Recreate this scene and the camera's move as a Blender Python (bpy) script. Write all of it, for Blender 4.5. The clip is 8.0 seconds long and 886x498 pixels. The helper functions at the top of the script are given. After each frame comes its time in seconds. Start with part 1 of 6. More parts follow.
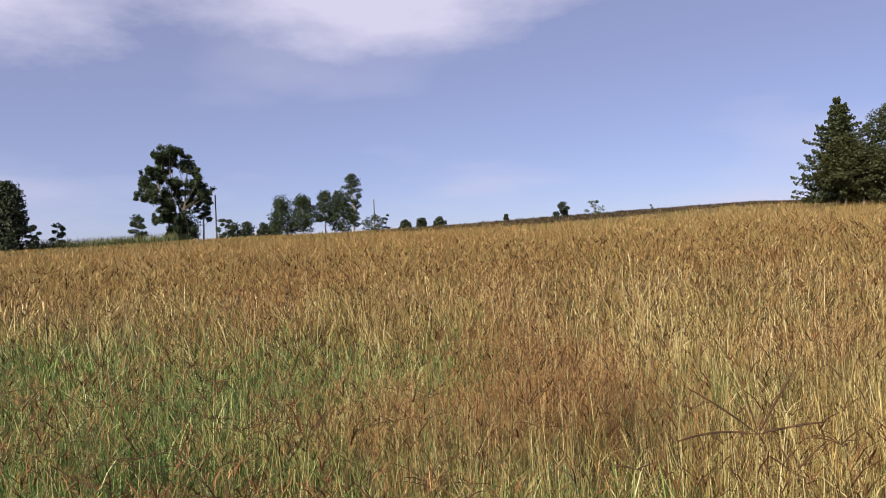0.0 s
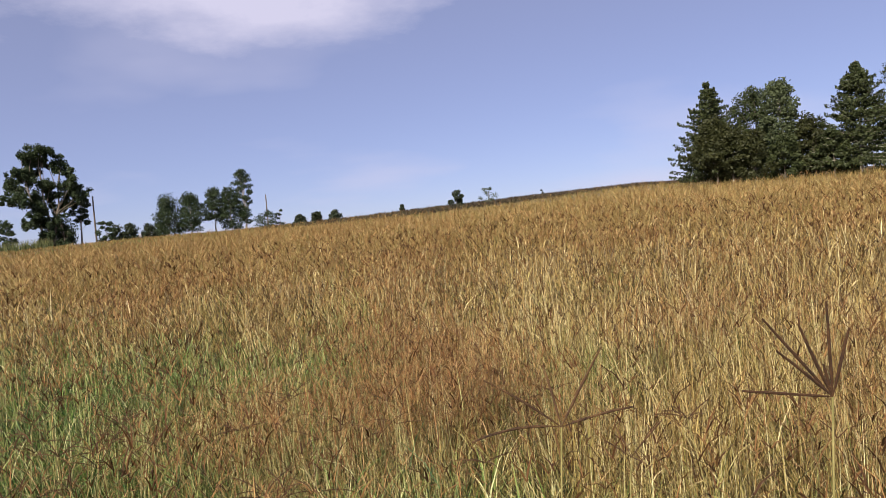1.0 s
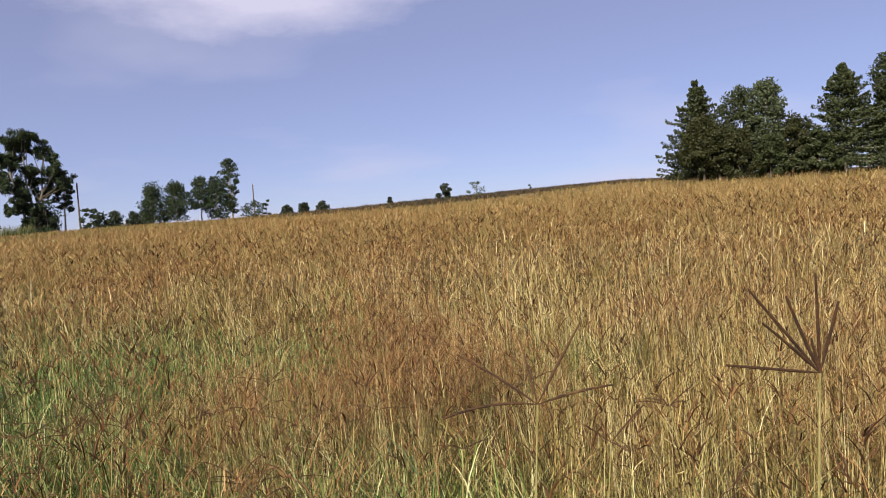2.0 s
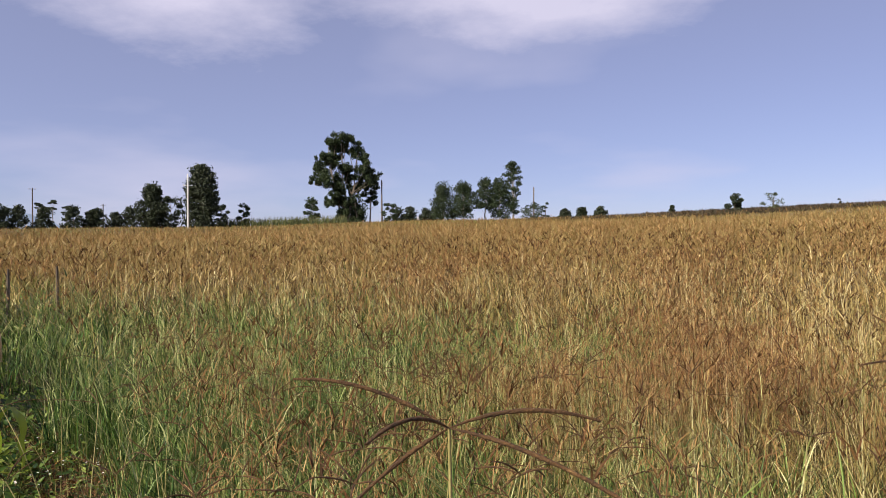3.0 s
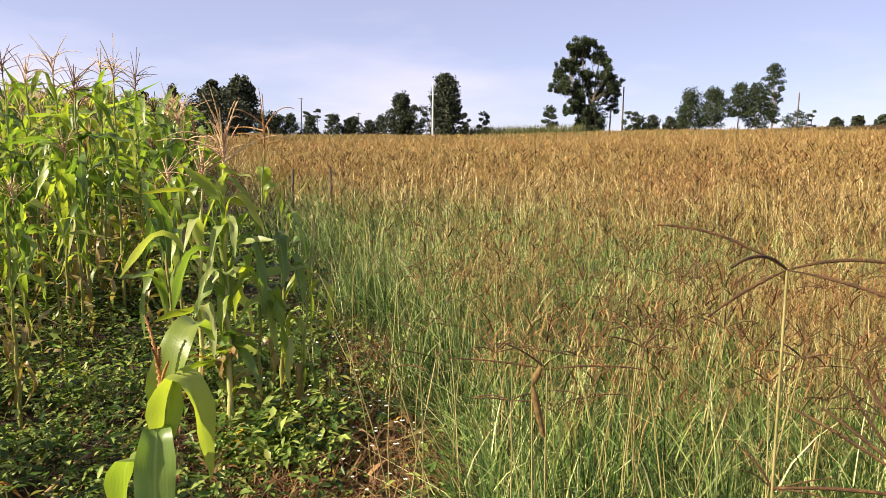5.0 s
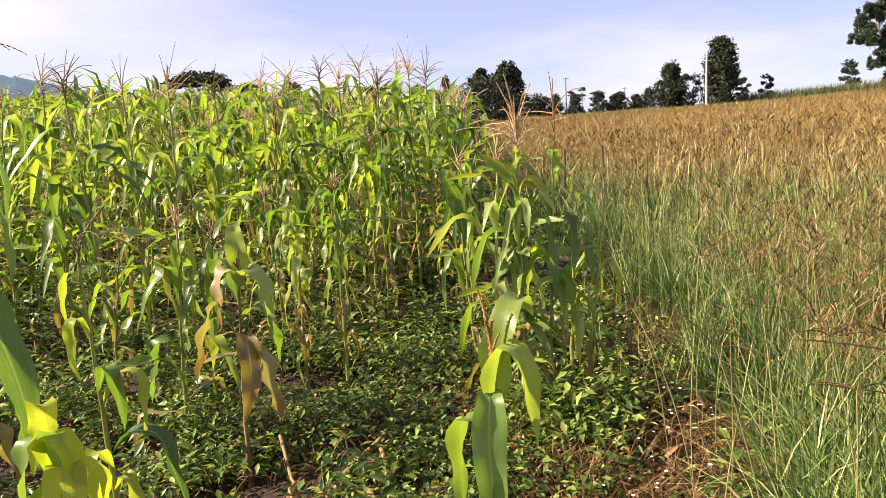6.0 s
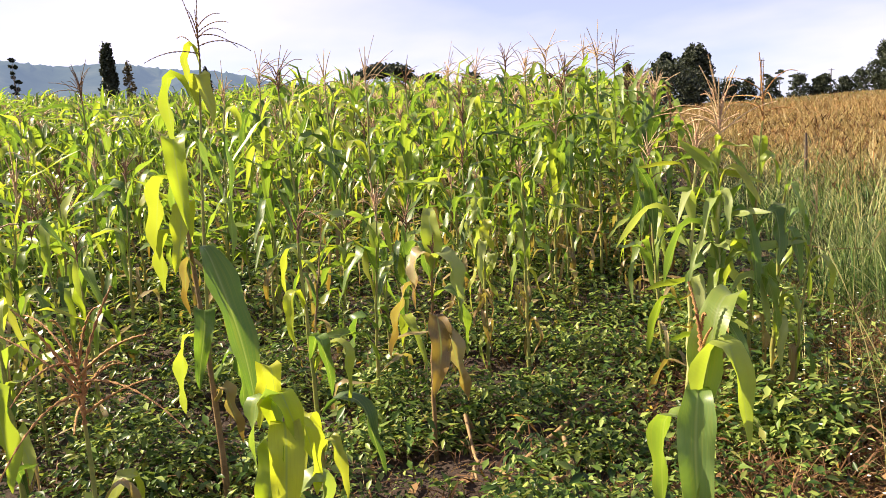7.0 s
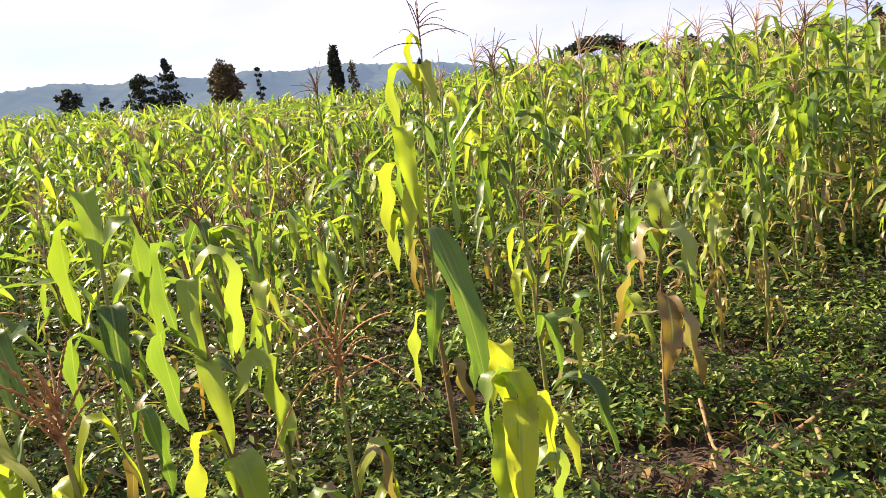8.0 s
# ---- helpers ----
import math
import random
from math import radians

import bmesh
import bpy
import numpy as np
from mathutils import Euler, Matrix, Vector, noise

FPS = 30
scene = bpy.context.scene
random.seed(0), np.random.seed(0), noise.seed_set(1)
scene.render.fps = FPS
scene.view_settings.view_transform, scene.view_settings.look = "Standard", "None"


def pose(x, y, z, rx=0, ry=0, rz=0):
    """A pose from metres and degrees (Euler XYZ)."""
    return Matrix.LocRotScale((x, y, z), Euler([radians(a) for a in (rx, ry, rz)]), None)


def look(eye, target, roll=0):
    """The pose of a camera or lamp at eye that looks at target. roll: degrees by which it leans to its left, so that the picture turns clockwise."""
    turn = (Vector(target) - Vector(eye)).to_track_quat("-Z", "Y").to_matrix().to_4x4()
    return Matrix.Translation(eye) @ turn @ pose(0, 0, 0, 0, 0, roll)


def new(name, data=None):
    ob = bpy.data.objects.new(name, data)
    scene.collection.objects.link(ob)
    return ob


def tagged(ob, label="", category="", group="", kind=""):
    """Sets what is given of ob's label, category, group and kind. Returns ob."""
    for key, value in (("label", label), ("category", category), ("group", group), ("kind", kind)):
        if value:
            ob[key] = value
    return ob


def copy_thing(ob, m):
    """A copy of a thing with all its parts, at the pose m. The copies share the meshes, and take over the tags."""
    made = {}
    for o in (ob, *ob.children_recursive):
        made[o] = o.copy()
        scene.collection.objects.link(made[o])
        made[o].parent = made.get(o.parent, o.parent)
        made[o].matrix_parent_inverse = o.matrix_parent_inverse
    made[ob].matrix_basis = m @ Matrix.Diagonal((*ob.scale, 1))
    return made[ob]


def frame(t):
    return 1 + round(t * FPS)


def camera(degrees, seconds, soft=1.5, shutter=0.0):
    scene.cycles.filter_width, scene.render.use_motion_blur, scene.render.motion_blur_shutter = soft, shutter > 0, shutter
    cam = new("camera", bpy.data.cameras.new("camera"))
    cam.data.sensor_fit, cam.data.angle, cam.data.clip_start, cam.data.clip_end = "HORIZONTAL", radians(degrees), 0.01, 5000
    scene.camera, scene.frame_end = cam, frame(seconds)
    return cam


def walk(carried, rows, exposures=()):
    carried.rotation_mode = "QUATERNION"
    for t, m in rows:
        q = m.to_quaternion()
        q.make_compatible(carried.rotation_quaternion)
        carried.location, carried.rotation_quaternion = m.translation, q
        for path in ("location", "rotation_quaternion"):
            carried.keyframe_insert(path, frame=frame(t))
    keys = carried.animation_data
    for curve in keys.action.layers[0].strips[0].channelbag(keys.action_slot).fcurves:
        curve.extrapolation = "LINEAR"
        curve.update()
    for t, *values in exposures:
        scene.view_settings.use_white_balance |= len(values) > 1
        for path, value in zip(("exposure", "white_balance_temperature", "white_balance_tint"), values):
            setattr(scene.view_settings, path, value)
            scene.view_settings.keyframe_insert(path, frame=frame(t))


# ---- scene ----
cam = camera(64.2, 8.0, soft=0.65)
# light and exposure settings
EXPOSURES = [(0.0, 0.57, 6400, 10), (2.5, 0.57, 6400, 10), (3.0, 0.58, 6500, 10), (3.5, 0.76, 6900, 10), (4.2, 1.12, 7200, 9), (5.5, 1.24, 7250, 9), (6.5, 1.42, 7100, 11), (8.0, 1.47, 7100, 12)]
SKY_STRENGTH, SKY_TINT = 0.0575, (1.03, 0.97, 1.24, 1)
CLOUD_AT, CLOUD_COLOUR = (0.3, 0.9, 0.0), (8.0, 7.7, 9.8, 1)
# seconds, place, yaw to the left, pitch, lean
PATH = [
    (0.0, 0.0, 0.0, 1.65, 0.0, 0.36, -2.68),
    (0.5, 0.072, 0.102, 1.622, -3.35, -0.5, -3.81),
    (1.0, 0.2, 0.165, 1.62, -8.15, -0.95, -5.37),
    (1.2, 0.22, 0.186, 1.612, -9.41, -0.7, -5.69),
    (2.3, 0.221, 0.208, 1.582, -8.01, -1.66, -3.22),
    (2.5, 0.173, 0.16, 1.582, -4.05, -0.98, -2.16),
    (2.7, 0.106, 0.093, 1.557, 2.78, 0.14, -1.16),
    (3.0, -0.02, -0.07, 1.53, 12.77, -0.23, -0.56),
    (3.1, -0.028, -0.11, 1.524, 15.69, -0.9, -0.12),
    (3.5, -0.02, -0.22, 1.515, 23.12, -5.09, 0.64),
    (4.0, -0.046, -0.247, 1.492, 27.37, -7.95, 1.18),
    (4.2, -0.049, -0.25, 1.49, 27.39, -8.13, 1.33),
    (5.3, -0.084, -0.315, 1.498, 36.3, -7.37, -0.29),
    (5.5, -0.095, -0.341, 1.5, 40.74, -7.81, -1.17),
    (5.9, -0.118, -0.39, 1.5, 50.61, -8.52, -2.87),
    (6.0, -0.128, -0.4, 1.501, 53.16, -8.66, -3.2),
    (6.5, -0.155, -0.446, 1.501, 63.13, -9.33, -4.13),
    (7.0, -0.162, -0.475, 1.499, 67.2, -8.8, -3.32),
    (7.5, -0.178, -0.496, 1.495, 75.5, -9.0, -5.42),
    (8.0, -0.2, -0.514, 1.495, 84.58, -8.84, -7.41),
]


def aim(x, y, z, yaw, pitch, lean):
    a, p = radians(yaw), radians(pitch)
    ahead = Vector((-math.sin(a) * math.cos(p), math.cos(a) * math.cos(p), math.sin(p)))
    eye = Vector((x, y, z))
    return look(eye, eye + ahead, lean)


walk(cam, [(t, aim(*row)) for t, *row in PATH], exposures=EXPOSURES)

# ---------------------------------------------------------------- light
SUN_AZ, SUN_EL = 142.0, 39.0     # degrees to the left of +y, above the horizon
sun_dir = Vector((-math.sin(radians(SUN_AZ)) * math.cos(radians(SUN_EL)),
                  math.cos(radians(SUN_AZ)) * math.cos(radians(SUN_EL)), math.sin(radians(SUN_EL))))
lamp = bpy.data.lights.new("sun", "SUN")
lamp.energy, lamp.angle, lamp.color = 5.0, radians(0.6), (1.0, 0.9, 0.72)
sun = new("sun", lamp)
sun.matrix_world = look(sun_dir * 50, (0, 0, 0))

world = bpy.data.worlds.new("sky")
scene.world = world
world.use_nodes = True
wn, wl = world.node_tree.nodes, world.node_tree.links
wn.clear()
sky = wn.new("ShaderNodeTexSky")
sky.sky_type, sky.sun_disc = "NISHITA", False
sky.sun_elevation = radians(SUN_EL)
sky.sun_rotation = math.atan2(sun_dir.x, sun_dir.y)
sky.altitude, sky.air_density, sky.dust_density, sky.ozone_density = 1900, 1.0, 1.6, 2.5
coord = wn.new("ShaderNodeTexCoord")
split = wn.new("ShaderNodeSeparateXYZ")
wl.new(coord.outputs["Generated"], split.inputs[0])
lift = wn.new("ShaderNodeMath"); lift.operation = "ADD"; lift.inputs[1].default_value = 0.14
wl.new(split.outputs["Z"], lift.inputs[0])
flatx = wn.new("ShaderNodeMath"); flatx.operation = "DIVIDE"
flaty = wn.new("ShaderNodeMath"); flaty.operation = "DIVIDE"
wl.new(split.outputs["X"], flatx.inputs[0]); wl.new(lift.outputs[0], flatx.inputs[1])
wl.new(split.outputs["Y"], flaty.inputs[0]); wl.new(lift.outputs[0], flaty.inputs[1])
deck = wn.new("ShaderNodeCombineXYZ")
wl.new(flatx.outputs[0], deck.inputs[0]); wl.new(flaty.outputs[0], deck.inputs[1])
cloud = wn.new("ShaderNodeTexNoise")
cloud.inputs["Scale"].default_value, cloud.inputs["Detail"].default_value, cloud.inputs["Roughness"].default_value = 0.55, 5, 0.45
shift = wn.new("ShaderNodeMapping")
shift.inputs["Location"].default_value = CLOUD_AT
wl.new(deck.outputs[0], shift.inputs[0]); wl.new(shift.outputs[0], cloud.inputs["Vector"])
veil = wn.new("ShaderNodeValToRGB")
veil.color_ramp.elements[0].position, veil.color_ramp.elements[1].position = 0.50, 0.78
veil.color_ramp.elements[0].color, veil.color_ramp.elements[1].color = (0.29, 0.29, 0.29, 1), (0.85, 0.85, 0.85, 1)
toward = wn.new("ShaderNodeVectorMath"); toward.operation = "DOT_PRODUCT"
toward.inputs[1].default_value = (sun_dir.x, sun_dir.y, 0.0)
wl.new(coord.outputs["Generated"], toward.inputs[0])
haze = wn.new("ShaderNodeMapRange")
haze.inputs["From Min"].default_value, haze.inputs["From Max"].default_value = -0.35, 0.6
haze.inputs["To Min"].default_value, haze.inputs["To Max"].default_value = 0.0, 0.16
wl.new(toward.outputs["Value"], haze.inputs["Value"])
thick = wn.new("ShaderNodeMath"); thick.operation = "ADD"
wl.new(cloud.outputs["Fac"], thick.inputs[0]); wl.new(haze.outputs[0], thick.inputs[1])
wl.new(thick.outputs[0], veil.inputs[0])
# a heaped cloud over the field and a fainter one beside it, with ragged edges
away = wn.new("ShaderNodeVectorMath"); away.operation = "SUBTRACT"; away.inputs[1].default_value = (-0.17, 1.83, 0.0)
wl.new(deck.outputs[0], away.inputs[0])
oval = wn.new("ShaderNodeVectorMath"); oval.operation = "DIVIDE"; oval.inputs[1].default_value = (0.62, 0.60, 1.0)
wl.new(away.outputs[0], oval.inputs[0])
reach = wn.new("ShaderNodeVectorMath"); reach.operation = "LENGTH"
wl.new(oval.outputs[0], reach.inputs[0])
away_b = wn.new("ShaderNodeVectorMath"); away_b.operation = "SUBTRACT"; away_b.inputs[1].default_value = (-1.15, 1.72, 0.0)
wl.new(deck.outputs[0], away_b.inputs[0])
oval_b = wn.new("ShaderNodeVectorMath"); oval_b.operation = "DIVIDE"; oval_b.inputs[1].default_value = (0.75, 0.85, 1.0)
wl.new(away_b.outputs[0], oval_b.inputs[0])
reach_b = wn.new("ShaderNodeVectorMath"); reach_b.operation = "LENGTH"
wl.new(oval_b.outputs[0], reach_b.inputs[0])
faint = wn.new("ShaderNodeMath"); faint.operation = "ADD"; faint.inputs[1].default_value = 0.42
wl.new(reach_b.outputs["Value"], faint.inputs[0])
nearest = wn.new("ShaderNodeMath"); nearest.operation = "MINIMUM"
wl.new(reach.outputs["Value"], nearest.inputs[0]); wl.new(faint.outputs[0], nearest.inputs[1])
ragged = wn.new("ShaderNodeTexNoise")
ragged.inputs["Scale"].default_value, ragged.inputs["Detail"].default_value, ragged.inputs["Roughness"].default_value = 2.2, 8, 0.6
wl.new(deck.outputs[0], ragged.inputs["Vector"])
edge_of = wn.new("ShaderNodeMath"); edge_of.operation = "MULTIPLY_ADD"; edge_of.inputs[1].default_value = -1.1
wl.new(ragged.outputs["Fac"], edge_of.inputs[0]); wl.new(nearest.outputs[0], edge_of.inputs[2])
heap = wn.new("ShaderNodeMapRange")
heap.inputs["From Min"].default_value, heap.inputs["From Max"].default_value = 0.55, -0.1
heap.inputs["To Min"].default_value, heap.inputs["To Max"].default_value = 0.2, 1.0
wl.new(edge_of.outputs[0], heap.inputs["Value"])
both = wn.new("ShaderNodeMath"); both.operation = "MAXIMUM"
wl.new(heap.outputs[0], both.inputs[0]); wl.new(veil.outputs[0], both.inputs[1])
tone = wn.new("ShaderNodeMix"); tone.data_type = "RGBA"
tone.inputs["B"].default_value = CLOUD_COLOUR
wl.new(both.outputs[0], tone.inputs["Factor"])
tint = wn.new("ShaderNodeMix"); tint.data_type, tint.blend_type = "RGBA", "MULTIPLY"
tint.inputs["Factor"].default_value = 1.0
tint.inputs["B"].default_value = SKY_TINT
wl.new(sky.outputs[0], tint.inputs["A"])
wl.new(tint.outputs["Result"], tone.inputs["A"])
back = wn.new("ShaderNodeBackground")
back.inputs["Strength"].default_value = SKY_STRENGTH
wl.new(tone.outputs["Result"], back.inputs[0])
out = wn.new("ShaderNodeOutputWorld")
wl.new(back.outputs[0], out.inputs[0])

# ---------------------------------------------------------------- materials


def material(name):
    m = bpy.data.materials.new(name)
    m.use_nodes = True
    m.node_tree.nodes.clear()
    return m, m.node_tree.nodes, m.node_tree.links


def ramp(nodes, stops):
    r = nodes.new("ShaderNodeValToRGB")
    e = r.color_ramp.elements
    e[0].position, e[0].color = stops[0][0], (*stops[0][1], 1)
    e[1].position, e[1].color = stops[-1][0], (*stops[-1][1], 1)
    for p, c in stops[1:-1]:
        k = e.new(p)
        k.color = (*c, 1)
    return r


def mixed(nodes, links, fac, a, b, blend="MIX"):
    m = nodes.new("ShaderNodeMix")
    m.data_type, m.blend_type = "RGBA", blend
    for socket, value in ((m.inputs["Factor"], fac), (m.inputs["A"], a), (m.inputs["B"], b)):
        if isinstance(value, (int, float)):
            socket.default_value = value
        elif isinstance(value, tuple):
            socket.default_value = (*value, 1)
        else:
            links.new(value, socket)
    return m.outputs["Result"]


def leafy(nodes, links, colour, rough=0.5, through_light=0.35, warm=(1.0, 1.0, 0.55), bump=None, spec=0.4):
    """A thin leaf: a glossy face and light that passes through it."""
    p = nodes.new("ShaderNodeBsdfPrincipled")
    p.inputs["Roughness"].default_value = rough
    p.inputs["Specular IOR Level"].default_value = spec
    links.new(colour, p.inputs["Base Color"])
    t = nodes.new("ShaderNodeBsdfTranslucent")
    links.new(mixed(nodes, links, 1.0, colour, warm, "MULTIPLY"), t.inputs["Color"])
    if bump is not None:
        b = nodes.new("ShaderNodeBump")
        b.inputs["Strength"].default_value, b.inputs["Distance"].default_value = 0.08, 0.001
        links.new(bump, b.inputs["Height"])
        links.new(b.outputs[0], p.inputs["Normal"])
        links.new(b.outputs[0], t.inputs["Normal"])
    s = nodes.new("ShaderNodeMixShader")
    s.inputs[0].default_value = through_light
    links.new(p.outputs[0], s.inputs[1])
    links.new(t.outputs[0], s.inputs[2])
    o = nodes.new("ShaderNodeOutputMaterial")
    links.new(s.outputs[0], o.inputs[0])


def noise_of(nodes, links, scale, detail=4, rough=0.55, coords="Object"):
    c = nodes.new("ShaderNodeTexCoord")
    n = nodes.new("ShaderNodeTexNoise")
    n.inputs["Scale"].default_value, n.inputs["Detail"].default_value, n.inputs["Roughness"].default_value = scale, detail, rough
    links.new(c.outputs[coords], n.inputs["Vector"])
    return n.outputs["Fac"]


def solid(name, stops, scale=6.0, rough=0.8, bump=0.3, metal=0.0, per_object=0.0):
    m, n, l = material(name)
    p = n.new("ShaderNodeBsdfPrincipled")
    p.inputs["Roughness"].default_value, p.inputs["Metallic"].default_value = rough, metal
    big, fine = noise_of(n, l, scale), noise_of(n, l, scale * 9)
    r = ramp(n, stops)
    k = n.new("ShaderNodeMath"); k.operation = "MULTIPLY_ADD"; k.inputs[1].default_value = 0.35
    l.new(fine, k.inputs[0])
    sub = n.new("ShaderNodeMath"); sub.operation = "SUBTRACT"; sub.inputs[1].default_value = 0.17
    l.new(big, sub.inputs[0]); l.new(sub.outputs[0], k.inputs[2])
    l.new(k.outputs[0], r.inputs[0])
    l.new(r.outputs[0], p.inputs["Base Color"])
    b = n.new("ShaderNodeBump"); b.inputs["Strength"].default_value = bump; b.inputs["Distance"].default_value = 0.02
    l.new(fine, b.inputs["Height"]); l.new(b.outputs[0], p.inputs["Normal"])
    o = n.new("ShaderNodeOutputMaterial"); l.new(p.outputs[0], o.inputs[0])
    return m


def blade_material(name, ripe, fresh, rough=0.6, through_light=0.3):
    """UV x: how fresh a blade is, UV y: the way up it. Dry tips over a fresh foot."""
    m, n, l = material(name)
    uv = n.new("ShaderNodeUVMap"); uv.uv_map = "UVMap"
    s = n.new("ShaderNodeSeparateXYZ"); l.new(uv.outputs[0], s.inputs[0])
    geo = n.new("ShaderNodeNewGeometry")
    dry, green = ramp(n, ripe), ramp(n, fresh)
    l.new(geo.outputs["Random Per Island"], dry.inputs[0])
    l.new(geo.outputs["Random Per Island"], green.inputs[0])
    tip = n.new("ShaderNodeMath"); tip.operation = "MULTIPLY_ADD"; tip.inputs[1].default_value, tip.inputs[2].default_value = -0.75, 1.25
    l.new(s.outputs["Y"], tip.inputs[0])
    f = n.new("ShaderNodeMath"); f.operation, f.use_clamp = "MULTIPLY", True
    l.new(s.outputs["X"], f.inputs[0]); l.new(tip.outputs[0], f.inputs[1])
    leafy(n, l, mixed(n, l, f.outputs[0], dry.outputs[0], green.outputs[0]), rough, through_light, (1, 0.95, 0.6), spec=0.25)
    return m


def maize_leaf_material(name, stops, edge, through_light=0.42):
    """UV x runs across the leaf, UV y along it: a pale midrib, fine veins, a drying tip."""
    m, n, l = material(name)
    uv = n.new("ShaderNodeUVMap"); uv.uv_map = "UVMap"
    s = n.new("ShaderNodeSeparateXYZ"); l.new(uv.outputs[0], s.inputs[0])
    info = n.new("ShaderNodeObjectInfo")
    geo = n.new("ShaderNodeNewGeometry")
    add = n.new("ShaderNodeMath"); add.operation = "ADD"
    l.new(info.outputs["Random"], add.inputs[0]); l.new(geo.outputs["Random Per Island"], add.inputs[1])
    fr = n.new("ShaderNodeMath"); fr.operation = "FRACT"; l.new(add.outputs[0], fr.inputs[0])
    blotch = noise_of(n, l, 7.0, 3)
    pick = n.new("ShaderNodeMath"); pick.operation = "MULTIPLY_ADD"; pick.inputs[1].default_value = 0.3
    half = n.new("ShaderNodeMath"); half.operation = "MULTIPLY_ADD"; half.inputs[1].default_value, half.inputs[2].default_value = 0.85, -0.08
    l.new(fr.outputs[0], half.inputs[0])
    l.new(blotch, pick.inputs[0]); l.new(half.outputs[0], pick.inputs[2])
    base = ramp(n, stops); l.new(pick.outputs[0], base.inputs[0])
    # veins along the leaf
    wave = n.new("ShaderNodeMath"); wave.operation = "SINE"
    vm = n.new("ShaderNodeMath"); vm.operation = "MULTIPLY"; vm.inputs[1].default_value = 190.0
    l.new(s.outputs["X"], vm.inputs[0]); l.new(vm.outputs[0], wave.inputs[0])
    vein = n.new("ShaderNodeMath"); vein.operation = "MULTIPLY_ADD"; vein.inputs[1].default_value, vein.inputs[2].default_value = 0.07, 0.10
    l.new(wave.outputs[0], vein.inputs[0])
    stretch = n.new("ShaderNodeMapping"); stretch.inputs["Scale"].default_value = (26.0, 2.2, 1.0)
    l.new(uv.outputs[0], stretch.inputs[0])
    shove = n.new("ShaderNodeVectorMath"); shove.operation = "ADD"
    l.new(stretch.outputs[0], shove.inputs[0]); l.new(fr.outputs[0], shove.inputs[1])
    streak = n.new("ShaderNodeTexNoise"); streak.inputs["Scale"].default_value, streak.inputs["Detail"].default_value = 1.0, 4
    l.new(shove.outputs[0], streak.inputs["Vector"])
    amount = ramp(n, [(0.48, (0, 0, 0)), (0.8, (0.42, 0.42, 0.42))]); l.new(streak.outputs["Fac"], amount.inputs[0])
    streaked = mixed(n, l, amount.outputs[0], base.outputs[0], (0.40, 0.37, 0.07))
    veined = mixed(n, l, vein.outputs[0], streaked, (0.30, 0.34, 0.10))
    mid = n.new("ShaderNodeMath"); mid.operation = "SUBTRACT"; mid.inputs[1].default_value = 0.5
    l.new(s.outputs["X"], mid.inputs[0])
    ab = n.new("ShaderNodeMath"); ab.operation = "ABSOLUTE"; l.new(mid.outputs[0], ab.inputs[0])
    rib = ramp(n, [(0.0, (0.8, 0.8, 0.8)), (0.05, (0.0, 0.0, 0.0))]); l.new(ab.outputs[0], rib.inputs[0])
    ribbed = mixed(n, l, rib.outputs[0], veined, (0.34, 0.40, 0.17))
    tipn = noise_of(n, l, 11.0, 4)
    tipa = n.new("ShaderNodeMath"); tipa.operation = "MULTIPLY_ADD"; tipa.inputs[1].default_value = 0.55
    l.new(tipn, tipa.inputs[0]); l.new(s.outputs["Y"], tipa.inputs[2])
    tipr = ramp(n, [(edge, (0, 0, 0)), (edge + 0.2, (1, 1, 1))]); l.new(tipa.outputs[0], tipr.inputs[0])
    leafy(n, l, mixed(n, l, tipr.outputs[0], ribbed, (0.30, 0.19, 0.075)), 0.36, through_light, (1.04, 1.12, 0.40), spec=0.55, bump=wave.outputs[0])
    return m


def tree_leaf_material(name, stops, through_light=0.18):
    m, n, l = material(name)
    geo = n.new("ShaderNodeNewGeometry")
    r = ramp(n, stops); l.new(geo.outputs["Random Per Island"], r.inputs[0])
    big = noise_of(n, l, 0.6, 3)
    leafy(n, l, mixed(n, l, big, r.outputs[0], stops[-1][1]), 0.55, through_light, (1, 1, 0.6), spec=0.25)
    return m


GRASS = blade_material("ripe_grass",
                       [(0.0, (0.03, 0.015, 0.007)), (0.33, (0.10, 0.052, 0.019)), (0.58, (0.31, 0.20, 0.07)), (0.86, (0.56, 0.415, 0.16)), (1.0, (0.88, 0.74, 0.42))],
                       [(0.0, (0.010, 0.032, 0.012)), (0.4, (0.052, 0.122, 0.024)), (0.7, (0.165, 0.26, 0.062)), (0.9, (0.34, 0.40, 0.15)), (1.0, (0.62, 0.62, 0.33))], 0.5, 0.14)
GRASS_FAR = blade_material("ripe_grass_sward", [(0.0, (0.20, 0.125, 0.045)), (0.5, (0.31, 0.21, 0.077)), (1.0, (0.46, 0.34, 0.14))],
                           [(0.0, (0.07, 0.13, 0.03)), (1.0, (0.17, 0.25, 0.06))], 0.5, 0.14)
SEED = blade_material("seed_head",
                      [(0.0, (0.07, 0.026, 0.012)), (0.35, (0.20, 0.082, 0.033)), (0.75, (0.38, 0.205, 0.080)), (1.0, (0.56, 0.38, 0.18))],
                      [(0.0, (0.12, 0.10, 0.03)), (1.0, (0.22, 0.19, 0.07))], 0.8, 0.15)
